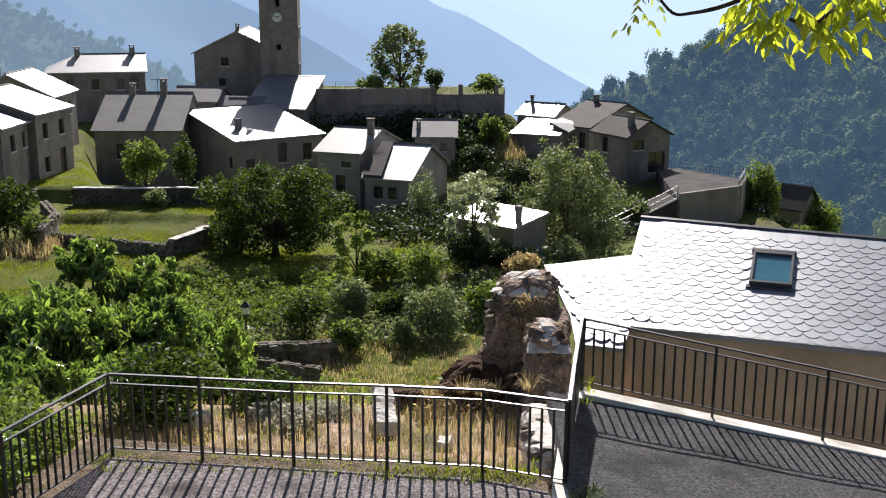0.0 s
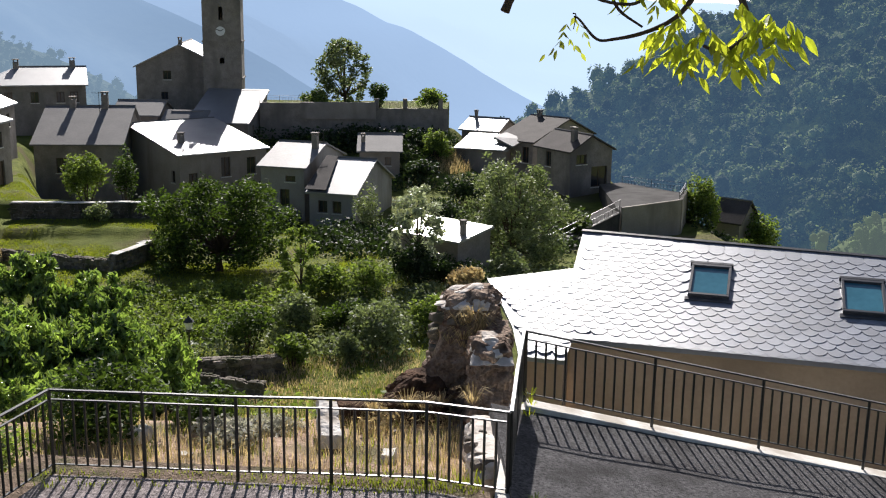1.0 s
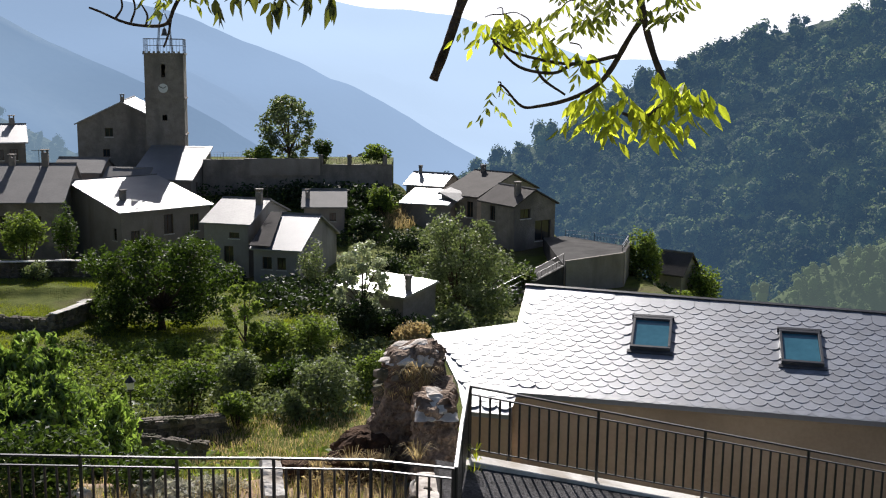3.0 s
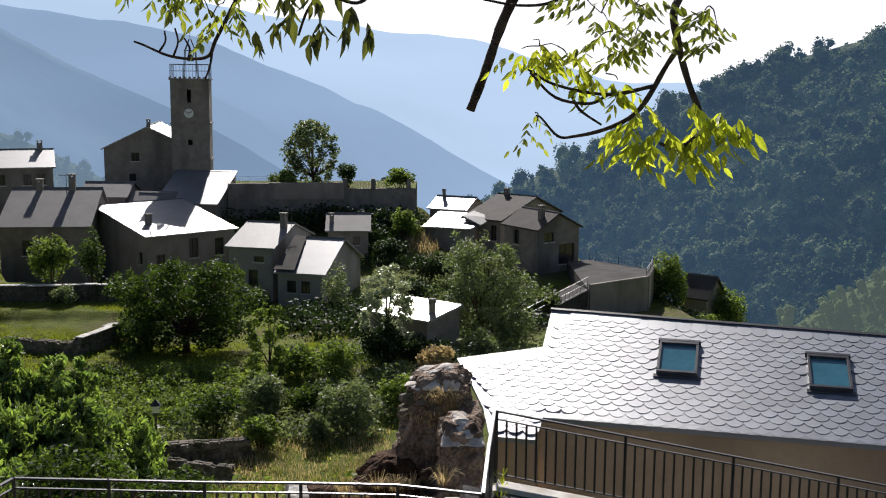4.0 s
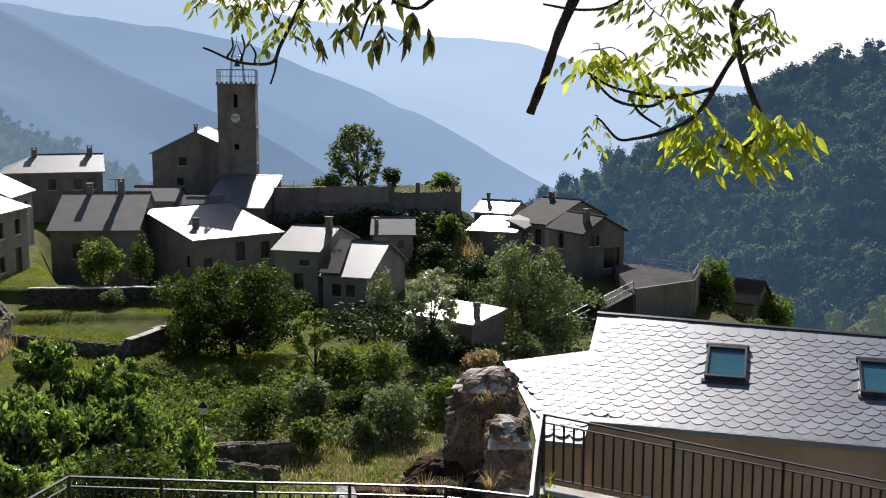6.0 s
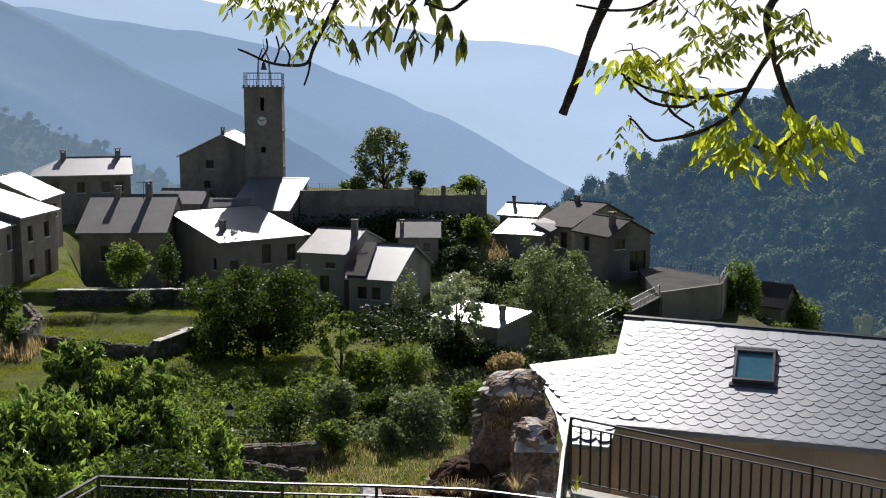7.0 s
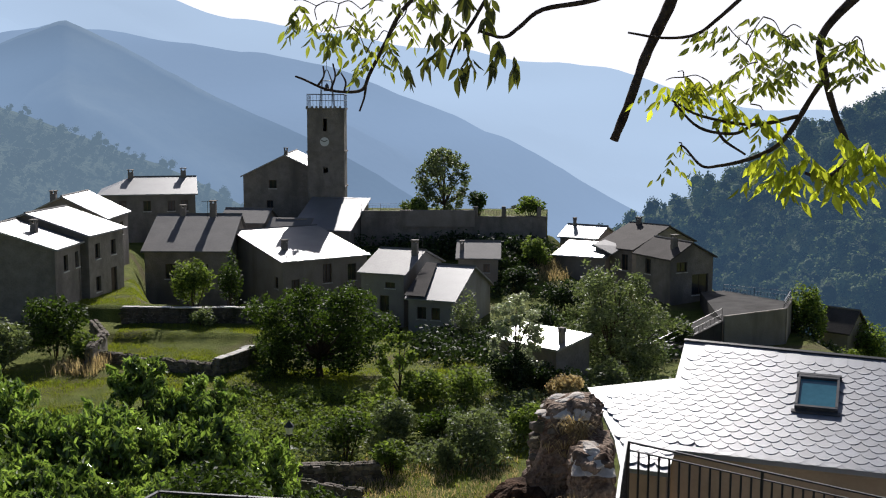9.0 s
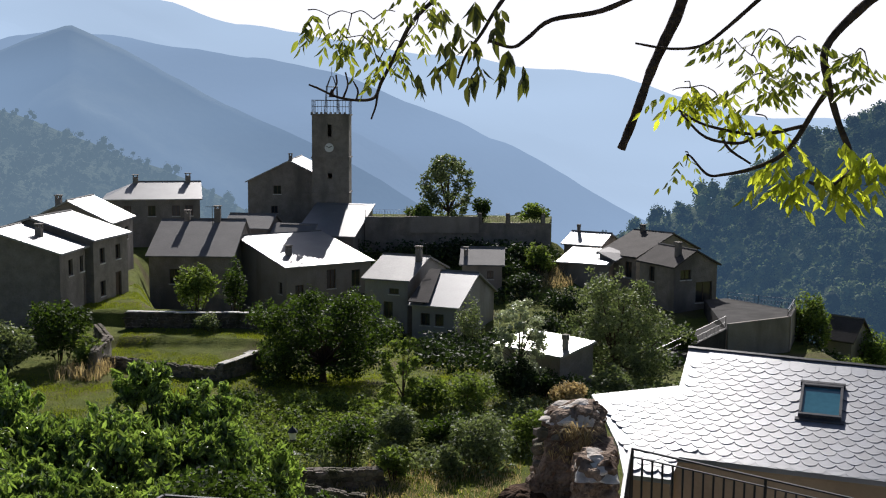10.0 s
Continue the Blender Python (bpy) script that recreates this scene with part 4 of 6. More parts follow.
def ruin_mass(name, levels, material, seed, amp, label="", rise=0.0, ring=84, rows=60):
    """A weathered upright mass: rings lofted through levels (z, x0, x1, y0, y1), pushed in and out by noise, closed on top."""
    lv = np.array(levels, float)
    bm = bmesh.new()
    rings = []
    cx = (lv[-1][1] + lv[-1][2]) / 2
    for r in range(rows + 7):
        f = min(r / rows, 1.0)
        z = lv[0][0] + (lv[-1][0] - lv[0][0]) * f
        x0, x1, y0, y1 = (np.interp(z, lv[:, 0], lv[:, k]) for k in range(1, 5))
        shrink = 1.0 if r <= rows else 1 - (r - rows) / 7.0
        row = []
        for k in range(ring):
            a = math.tau * k / ring
            c, q = math.cos(a), math.sin(a)
            e = max(abs(c), abs(q)) ** 0.75
            p = Vector(((x0 + x1) / 2 + c / e * (x1 - x0) / 2 * shrink, (y0 + y1) / 2 + q / e * (y1 - y0) / 2 * shrink, z))
            near = noise.voronoi(Vector((p.x * 3.0 + seed, p.y * 3.0, p.z * 4.2 + seed)))[0]
            d = noise.fractal(p * 1.3 + Vector((seed, 0, 0)), 0.8, 2.0, 5) + 0.55 * noise.noise(p * 6) + 0.35 * noise.noise(p * 15) + min(near[1] - near[0], 0.4) * 2.4 - 0.5
            p += Vector((c, q, 0)) * amp * d * (0.35 + 0.65 * shrink)
            p.z += rise * (p.x - cx) * f + amp * (0.8 * noise.noise(p * 3 + Vector((0, seed, 0))) + 0.5 * (1 - shrink)) * f
            row.append(bm.verts.new(p))
        rings.append(row)
    for lo, hi in zip(rings, rings[1:]):
        for k in range(ring):
            bm.faces.new((lo[k], lo[(k + 1) % ring], hi[(k + 1) % ring], hi[k]))
    bm.faces.new(rings[-1])
    return part(name, bm, material, RUIN, label)


RUIN = thing("ruined_wall", "ruined rubble wall end of pale and rusty stone", "ruin")
ruin_mass("wall_core", [(-8.6, 0.12, 1.8, 18.5, 20.4), (-6.6, 0.50, 1.80, 18.85, 20.3), (-5.7, 0.70, 1.74, 19.0, 20.2), (-5.36, 0.76, 1.66, 19.05, 20.1), (-5.26, 0.86, 1.60, 19.2, 20.0)], M_ROCK, 3.0, 0.11, rise=0.2)
ruin_mass("pillar_core", [(-8.4, 1.02, 1.84, 16.7, 18.7), (-6.7, 1.16, 1.82, 17.2, 18.6), (-6.0, 1.20, 1.82, 17.45, 18.45), (-5.80, 1.22, 1.80, 17.5, 18.35), (-5.66, 1.30, 1.72, 17.62, 18.2)], M_ROCK, 7.0, 0.09)
# added pale caps put the sun on the ruin's tops into the colour
ruin_mass("wall_sunlit_cap", [(-5.50, 0.68, 1.74, 18.96, 20.2), (-5.36, 0.80, 1.62, 19.1, 20.05), (-5.24, 1.0, 1.45, 19.35, 19.9)], M_LIME_AND_SUN, 5.0, 0.09, "pale cap standing in for the sunlit wall top", rise=0.2, rows=16)
ruin_mass("pillar_sunlit_cap", [(-5.98, 1.15, 1.85, 17.38, 18.5), (-5.80, 1.20, 1.80, 17.48, 18.38), (-5.62, 1.38, 1.64, 17.75, 18.1)], M_LIME_AND_SUN, 9.0, 0.07, "rounded pale cap standing in for the sunlit pillar top", rows=18)
ruin_mass("rear_core", [(-8.4, 1.35, 2.0, 18.3, 19.5), (-5.75, 1.50, 1.96, 18.45, 19.4)], M_ROCK, 17.0, 0.08)
ruin_mass("wall_stub", [(-8.2, 0.95, 1.5, 14.2, 16.7), (-6.62, 1.02, 1.46, 14.4, 16.5), (-6.45, 1.10, 1.42, 14.6, 16.4)], M_LIME_AND_SUN, 11.0, 0.06, "crumbling pale plastered wall stub")
ruin_mass("soil_bank", [(-9.0, -0.9, 0.95, 17.5, 19.8), (-7.5, -0.45, 0.85, 18.0, 19.6), (-6.95, -0.2, 0.75, 18.35, 19.4), (-6.7, -0.02, 0.65, 18.6, 19.2)], M_SOIL, 12.0, 0.13, "dark brown crumbling soil")
ruin_mass("low_wall", [(-8.4, -1.3, 0.3, 18.2, 18.9), (-7.2, -1.2, 0.2, 18.3, 18.75), (-7.05, -1.1, 0.1, 18.35, 18.7)], M_SOIL, 13.0, 0.1)
rubble(RUIN, (1.26, 15.45, -7.3), (0.5, 2.0, 1.6), -6, 9, 26, 0.12, 0.26)
rubble(RUIN, (1.2, 19.6, -7.0), (1.25, 1.25, 2.6), -4, 3, 22, 0.16, 0.34)
rubble(RUIN, (0.2, 18.2, -7.6), (1.6, 1.2, 0.5), 10, 21, 22, 0.12, 0.3)
SLAB = rough_block("stone_slab", (0.36, 1.2, 0.16), (-1.2, 17.5, -7.0), M_PALESTONE, 15.0, "pale stone slab leaning in dry grass", "stone", amp=0.05, cuts=10, taper=0.2)
SLAB.matrix_basis = pose(-1.2, 17.4, -6.98, 15, 4, 8)
for _k, (_x, _y, _s) in enumerate([(-2.9, 17.4, 0.3), (-4.1, 15.6, 0.2), (-0.2, 16.4, 0.25), (-2.0, 15.2, 0.14), (0.2, 15.0, 0.18), (-3.4, 16.5, 0.16), (-4.3, 17.3, 0.33)]):
    rough_block("stone", (_s * 1.4, _s, _s * 0.9), (_x, _y, -7.25 + _s * 0.2), M_CONCRETE, 20.0 + _k, "loose pale stone lying in dry grass", "stone", amp=0.06, cuts=6, turn=_k * 40, taper=0.3)

# ---- near slate-roofed house ----
E0 = Vector((2.95, 18.95, -5.97))
ROOF = Matrix.Translation(E0) @ pose(0, 0, 0, 0, 0, -18) @ pose(0, 0, 0, 19, 0, 0)   # x along the eave, y up the slope


SKYLIGHTS = [(2.02, 1.60), (4.76, 1.46), (7.5, 1.34), (10.24, 1.22)]


def near_house():
    H = thing("near_house", "house with fish-scale slate roof and skylights", "house", at=Matrix.Diagonal((1.12, 1.12, 1.12, 1)))
    # roof deck: main slope with a lower corner that reaches round to the ruined wall
    poly = [(0.1, -0.02), (13.0, -0.02), (13.0, 3.22), (-0.29, 3.73), (-0.25, 2.31), (-1.86, 1.69), (-1.36, 0.82), (-1.0, 0.13), (-0.72, -0.69), (0.1, -0.69)]
    deck = bmesh.new()
    prism(deck, poly, -0.10, -0.004)
    bmesh.ops.transform(deck, matrix=ROOF, verts=deck.verts)
    roof = part("roof", deck, M_SLATE, H)
    # flat ground-plan walls below the eave
    R = Matrix.Translation((E0.x, E0.y, 0)) @ pose(0, 0, 0, 0, 0, -18)
    part("wall", cube_bm(0.05, 0.25, -10.5, 13.0, 0.6, -6.0, R), M_PLASTER_O, H, "ochre rendered front wall in shade")
    part("wall", cube_bm(-0.62, -0.45, -10.5, 0.05, 0.05, -6.35, R), M_PLASTER_O, H)
    part("wall", cube_bm(-0.1, 0.6, -10.5, 0.25, 2.7, -5.98, R), M_PLASTER_O, H)
    part("wall", cube_bm(-0.1, 2.7, -10.5, 13.0, 3.0, -5.25, R), M_PLASTER_O, H)
    bm = bmesh.new()
    box(bm, -0.02, 0.03, -0.06, 13.35, 0.10, 0.03, ROOF @ pose(-0.29, 3.70, 0, 0, 0, -2.19))
    part("ridge_flashing", bm, M_FRAME, roof, "dark metal ridge strip")
    part("starter_course", cube_bm(0.1, -0.035, 0.0, 13.0, 0.12, 0.014, ROOF), M_SLATE, roof)
    part("fascia", cube_bm(0.02, 0.06, -0.2, 13.0, 0.09, -0.104, ROOF), M_PLASTER_O, roof)
    for u, v in SKYLIGHTS:
        sky = part("skylight", bmesh.new(), M_FRAME, roof, "dark-framed roof window")
        bm = bmesh.new()
        w, h = 0.75, 1.09
        for x0, y0, x1, y1 in ((0, 0, w, 0.07), (0, h - 0.08, w, h), (0, 0.07, 0.05, h - 0.08), (w - 0.05, 0.07, w, h - 0.08)):
            box(bm, u + x0, v + y0, -0.02, u + x1, v + y1, 0.10, ROOF, 0.008)
        box(bm, u - 0.05, v - 0.10, 0.0, u + w + 0.05, v - 0.004, 0.035, ROOF)
        box(bm, u - 0.03, v + h + 0.004, 0.0, u + w + 0.03, v + h + 0.07, 0.10, ROOF)
        bm.to_mesh(sky.data); bm.free()
        part("pane", cube_bm(u + 0.052, v + 0.072, 0.03, u + w - 0.052, v + h - 0.082, 0.05, ROOF), M_BLUEGLASS, sky)
    return H, roof, poly


NEAR_HOUSE, NEAR_ROOF, NEAR_POLY = near_house()


# ---- terrace, road and railings ----
def terrace():
    bm = prism(bmesh.new(), [(-4.72, 14.1), (-6.5, 8.0), (-6.5, -8.0), (1.2, -8.0), (1.2, 13.2), (0.30, 13.6)][::-1], -7.4, -6.41)
    tagged(mesh_ob("terrace", bm, M_PAVING), "worn grey-pink terrace paving", "pavement", kind="structure")
    bm = prism(bmesh.new(), [(-5.2, 14.9), (-6.9, 9.0), (-6.9, -8.1), (-6.3, -8.1), (1.19, -8.1), (1.19, 13.5), (0.34, 14.0)][::-1], -7.6, -6.46)
    tagged(mesh_ob("verge", bm, M_EDGE), "narrow earthy verge under the railing", "verge", kind="structure")
    bm = prism(bmesh.new(), [(-5.2, 14.7), (-7.0, 9.0), (-7.0, 5.0), (-6.4, 5.0), (-4.65, 14.05), (0.30, 13.58), (1.18, 13.2), (1.18, 13.5), (0.34, 14.1)][::-1], -7.5, -6.414)
    tagged(mesh_ob("edging", bm, M_EDGE), "earthy edging strip that carries the railing", "edging", kind="structure")
    # sloping asphalt beside it
    n = 60
    V, F = [], []
    for j in range(n + 1):
        for i in range(n + 1):
            x = 1.42 + 13.6 * i / n
            y1 = 16.42 - 0.04 * (x - 1.97)
            y = -8.0 + (y1 + 8.0) * j / n
            V.append((x, y, -6.42 - 0.185 * (x - 2.15) + min(0.12, 0.02 * (y1 - y)) + 0.006 * math.sin(x * 3 + y)))
    for j in range(n):
        for i in range(n):
            k = j * (n + 1) + i
            F.append((k, k + 1, k + n + 2, k + n + 1))
    ob = raw("road", V, F, M_ASPHALT)
    m = ob.modifiers.new("thick", "SOLIDIFY"); m.thickness, m.offset = 0.4, -1
    tagged(ob, "dark asphalt lane sloping away", "road", kind="structure")


terrace()


def fence_z(x):
    return -6.27 - 0.197 * (x - 1.95)


def railing(label, posts, base, height=1.05, step=0.155, second=0.15, foot=0.10, r=0.019, rail_r=0.027):
    """An iron railing: top rail, second rail, bottom rail, posts and balusters between plan points with a base height each."""
    F = thing("railing", label, "railing")
    P = [Vector((x, y, z)) for (x, y), z in zip(posts, base)]
    for nm, h, rr in (("top_rail", height, rail_r), ("second_rail", height - second, rail_r * 0.74), ("bottom_rail", foot, rail_r * 0.66)):
        for a, b in zip(P, P[1:]):
            d = b - a
            m = Matrix.Translation(a + Vector((0, 0, h))) @ pose(0, 0, 0, 0, 0, math.degrees(math.atan2(d.y, d.x))) @ pose(0, 0, 0, 0, -math.degrees(math.atan2(d.z, d.to_2d().length)), 0)
            part(nm, cube_bm(-rr * 0.6, -rr, -rr * 0.45, d.length + rr * 0.6, rr, rr * 0.45, m, rr * 0.12), M_IRON, F)
    for i, p in enumerate(P):
        part("post", tube(bmesh.new(), [p - Vector((0, 0, 0.05)), p + Vector((0, 0, height))], 0.026, 6), M_IRON, F)
    me = None
    for a, b in zip(P, P[1:]):
        n = max(1, round((b - a).length / step))
        for k in range(1, n):
            p = a.lerp(b, k / n)
            if me is None:
                bm = tube(bmesh.new(), [(0, 0, foot), (0, 0, height - second)], r, 5)
                ob = part("baluster", bm, M_IRON, F)
                me = ob.data
            else:
                ob = new("baluster", me); ob.parent = F
            ob.location = p
    return F


def along(a, b, n):
    return [(a[0] + (b[0] - a[0]) * k / n, a[1] + (b[1] - a[1]) * k / n) for k in range(n + 1)]


lev = -6.27
_front = along((-4.72, 14.2), (0.34, 13.68), 4) + [(1.38, 13.27)]
railing("black iron railing along the terrace edge", [(-6.6, 8.0), (-5.95, 10.2), (-5.35, 12.2)] + _front, [lev - 0.13] * 6 + [lev - 0.11] * 2 + [lev - 0.09], 1.165, 0.155, 0.135)
railing("black iron railing on the white wall", [(1.42, 13.32), (1.66, 14.95), (1.93, 16.62)], [lev - 0.05, lev - 0.02, fence_z(1.93)], 1.12, 0.155, 0.13)
_xs = [1.97, 4.02, 5.76, 7.47, 9.2, 10.6]
railing("black iron railing beside the sloping lane", [(x, 16.62 - 0.04 * (x - 1.97)) for x in _xs], [fence_z(x) for x in _xs], 1.13, 0.165, 0.13)


def kerbs():
    bm = bmesh.new()
    for a, b in zip(_xs, _xs[1:]):
        ya, yb = 16.62 - 0.04 * (a - 1.97), 16.62 - 0.04 * (b - 1.97)
        prism(bm, [(a, ya - 0.22), (b, yb - 0.22), (b, yb + 0.14), (a, ya + 0.14)], [-9, -9, -9, -9], [fence_z(a) - 0.04, fence_z(b) - 0.04, fence_z(b) - 0.04, fence_z(a) - 0.04])
    tagged(mesh_ob("kerb", bm, M_CONCRETE), "pale concrete kerb under the lane railing", "kerb", kind="structure")
    bm = prism(bmesh.new(), [(1.21, -8.0), (1.5, -8.0), (1.52, 13.0), (2.05, 16.78), (1.74, 16.78), (1.22, 13.2)], -8.5, [-6.30] * 3 + [-6.42] * 2 + [-6.30])
    tagged(mesh_ob("parapet_wall", bm, M_CONCRETE), "low white wall between terrace and lane", "wall", kind="structure")


kerbs()

church_square()
ramp_terrace()
lamp_post()


# ---- fish-scale slates of the near roof ----
def inside(p, poly):
    x, y = p
    n, hit = len(poly), False
    for i in range(n):
        (x0, y0), (x1, y1) = poly[i], poly[i - 1]
        if (y0 > y) != (y1 > y) and x < (x1 - x0) * (y - y0) / (y1 - y0) + x0:
            hit = not hit
    return hit


def slates():
    w, row, long, th = 0.29, 0.178, 0.40, 0.015
    prof = [(-w * 0.49, long)] + [(-w * 0.49, w * 0.36)] + [(w * 0.49 * math.sin(a), w * 0.50 - w * 0.50 * math.cos(a)) for a in np.linspace(-1.25, 1.25, 7)] + [(w * 0.49, w * 0.36), (w * 0.49, long)]
    bm = bmesh.new()
    lo = [bm.verts.new((x, y, 0)) for x, y in prof]
    hi = [bm.verts.new((x, y, th)) for x, y in prof]
    bm.faces.new(hi)
    for k in range(len(prof)):
        bm.faces.new((lo[k], lo[(k + 1) % len(prof)], hi[(k + 1) % len(prof)], hi[k]))
    bm.normal_update()
    me = bpy.data.meshes.new("slate")
    bm.to_mesh(me)
    bm.free()
    me.materials.append(M_SLATE_PIECE)
    rng = random.Random(4)
    spots = []
    v, k = -0.742, 0
    while v < 3.7:
        u = -1.9 + (w / 2 if k % 2 else 0)
        while u < 12.9:
            ok = inside((u - 0.10, v + 0.06), NEAR_POLY) and inside((u - 0.10, v + (0.30 if u > 0 else 0.40)), NEAR_POLY) and inside((u + 0.05, v + 0.08), NEAR_POLY) and inside((u + 0.08, v + (0.30 if u > 0 else 0.38)), NEAR_POLY)
            if u < 0.7:
                ok = ok and inside((u - 0.16, v + 0.10), NEAR_POLY) and inside((u - 0.16, v + 0.34), NEAR_POLY) and inside((u, v - 0.01), NEAR_POLY)
            for s, q in SKYLIGHTS:
                if s - 0.06 < u < s + 0.81 and q - 0.12 < v + 0.1 < q + 1.1:
                    ok = False
            if ok:
                spots.append((u, v))
            u += w
        v += row
        k += 1
    near = sorted(spots, key=lambda p: (p[0] - 2.5) ** 2 + p[1] ** 2)
    base = [tuple(x.co) for x in me.vertices]
    faces = [list(p.vertices) for p in me.polygons]
    V, F = [], []
    for n, (u, v) in enumerate(near):
        m = ROOF @ Matrix.Translation((u + rng.uniform(-0.006, 0.006), v + rng.uniform(-0.007, 0.007), 0.004)) @ pose(0, 0, 0, -2.3 + rng.uniform(-0.4, 0.4), rng.uniform(-0.5, 0.5), rng.uniform(-0.8, 0.8))
        if n < 300:
            ob = new("slate", me)
            ob.parent = NEAR_ROOF
            ob.matrix_basis = m
        else:
            q = len(V)
            V += [tuple(m @ Vector(c)) for c in base]
            F += [[q + i for i in f] for f in faces]
    tagged(raw("slate_field", V, F, M_SLATE, NEAR_ROOF), kind="stuff")


slates()

# ---- trees and shrubs ----
def tree(label, base, top, spread, leaf_mat, count, size, seed, trunk=0.16, name="tree", clumps=26, low=0.28, shape=4, aspect=0.55, lean=(0, 0), group="", fill=1.0):
    """Trunk with limbs and a crown of many single leaves in uneven clumps. spread: half widths in x and y."""
    rng = np.random.default_rng(seed)
    x, y, z = base
    h = top - z
    T = thing(name, label, "tree" if name == "tree" else "shrub", group, at=(x, y, z))
    C, R = [], []
    for k in range(clumps):
        f = low + (1 - low) * (k + 0.5) / clumps
        wide = math.sqrt(1 - (abs((f - low) / (1 - low) - 0.45) / 0.6) ** 2.2)
        a = k * 2.4 + rng.uniform(-0.6, 0.6)
        q = math.sqrt(rng.uniform(0.1, 1)) * wide * 0.9
        C.append((math.cos(a) * spread[0] * q + lean[0] * f, math.sin(a) * spread[1] * q + lean[1] * f, h * f * rng.uniform(0.86, 1.0)))
        s = rng.uniform(0.12, 0.34) * (0.65 + 0.35 * wide) * fill
        R.append((spread[0] * s, spread[1] * s, min(spread[0], h * 0.6) * s * rng.uniform(0.7, 1.0)))
    for k in range(int(clumps * fill)):
        # thin sprigs that break the outline
        c = np.array(C[rng.integers(len(C))]); d = rng.normal(size=3); d[2] = abs(d[2]) * 0.8 - 0.2
        d /= np.linalg.norm(d)
        p = c + d * spread[0] * rng.uniform(0.18, 0.36)
        if p[2] > h * low * 0.6 and p[2] < h * 1.03:
            C.append(tuple(p)); s = rng.uniform(0.06, 0.12)
            R.append((spread[0] * s, spread[0] * s, spread[0] * s * 1.3))
    bm = bmesh.new()
    mid = (lean[0] * low, lean[1] * low, h * (low + 0.12))
    tube(bm, smooth_path([(0, 0, -0.5), (lean[0] * 0.1, lean[1] * 0.1, h * low * 0.5), mid, (lean[0] * 0.8, lean[1] * 0.8, h * 0.8)], 3), list(np.linspace(trunk, trunk * 0.25, 10)), 7)
    trunk_ob = part("trunk", bm, M_BARK, T, smooth=True)
    for k in range(0, clumps, 3):
        c = Vector(C[k]); s = Vector(mid) * rng.uniform(0.7, 1.05)
        if c.z > s.z:
            part("limb", tube(bmesh.new(), smooth_path([s, s.lerp(c, 0.5) + Vector((0, 0, 0.06 * h * rng.uniform(-0.5, 1))), c], 3), list(np.linspace(trunk * 0.42, trunk * 0.1, 7)), 5), M_BARK, trunk_ob)
    V, F = leaves(C, R, count, size, rng, shape=shape, aspect=aspect, shell=0.12, droop=1.1 if shape == 6 else 0.1)
    raw("crown", V, F, leaf_mat, T)
    return T


tree("dark dense walnut tree on the lawn", (-11.3, 66.0, -16.1), -10.9, (5.2, 4.5), M_LEAF_D, 21000, 0.22, 11, 0.3, clumps=90, low=0.02, fill=0.8)
tree("broad airy tree with grey-green leaves", (7.2, 69.5, -17.3), -10.1, (4.1, 3.7), M_LEAF_S, 17000, 0.22, 12, 0.22, clumps=85, low=0.05, fill=0.85)
tree("slender tree with silvery leaves", (0.8, 62.0, -16.2), -10.5, (1.7, 1.6), M_LEAF_W, 6000, 0.19, 13, 0.12, clumps=30, low=0.25)
tree("small bright fruit tree", (-5.5, 57.6, -16.1), -11.6, (1.35, 1.3), M_LEAF_M, 3000, 0.2, 14, 0.10, clumps=24, low=0.1)
tree("rounded tree on the church square", (-6.5, 121.5, -11.7), -4.3, (3.2, 2.9), M_LEAF_S, 6500, 0.33, 15, 0.2, clumps=60, low=0.03, fill=0.9)


def shrub(label, at, r, h, leaf_mat, count, size, seed, shape=4, aspect=0.5, droop=0.0):
    """A bush: several stems and a low uneven crown of single leaves."""
    rng = np.random.default_rng(seed)
    S = thing("shrub", label, "shrub", at=at)
    C, R = [], []
    for k in range(11):
        a, q = k * 2.4, math.sqrt((k + 0.5) / 11) * 0.62
        f = rng.uniform(0.35, 0.8) * (1 - 0.45 * q)
        C.append((math.cos(a) * r * q, math.sin(a) * r * q, h * f))
        s = rng.uniform(0.3, 0.5)
        R.append((r * s, r * s, h * s * 0.62))
    for c in C[::2]:
        part("stem", tube(bmesh.new(), smooth_path([(c[0] * 0.2, c[1] * 0.2, -0.3), (c[0] * 0.7, c[1] * 0.7, c[2] * 0.5), c], 3), [0.045, 0.042, 0.038, 0.032, 0.026, 0.02, 0.015], 5), M_BARK, S)
    V, F = leaves(C, R, count, size, rng, shape=shape, aspect=aspect, shell=0.3, droop=droop)
    raw("foliage", V, F, leaf_mat, S)
    return S


def gz(x, y):
    return float(ground_z(x, y))


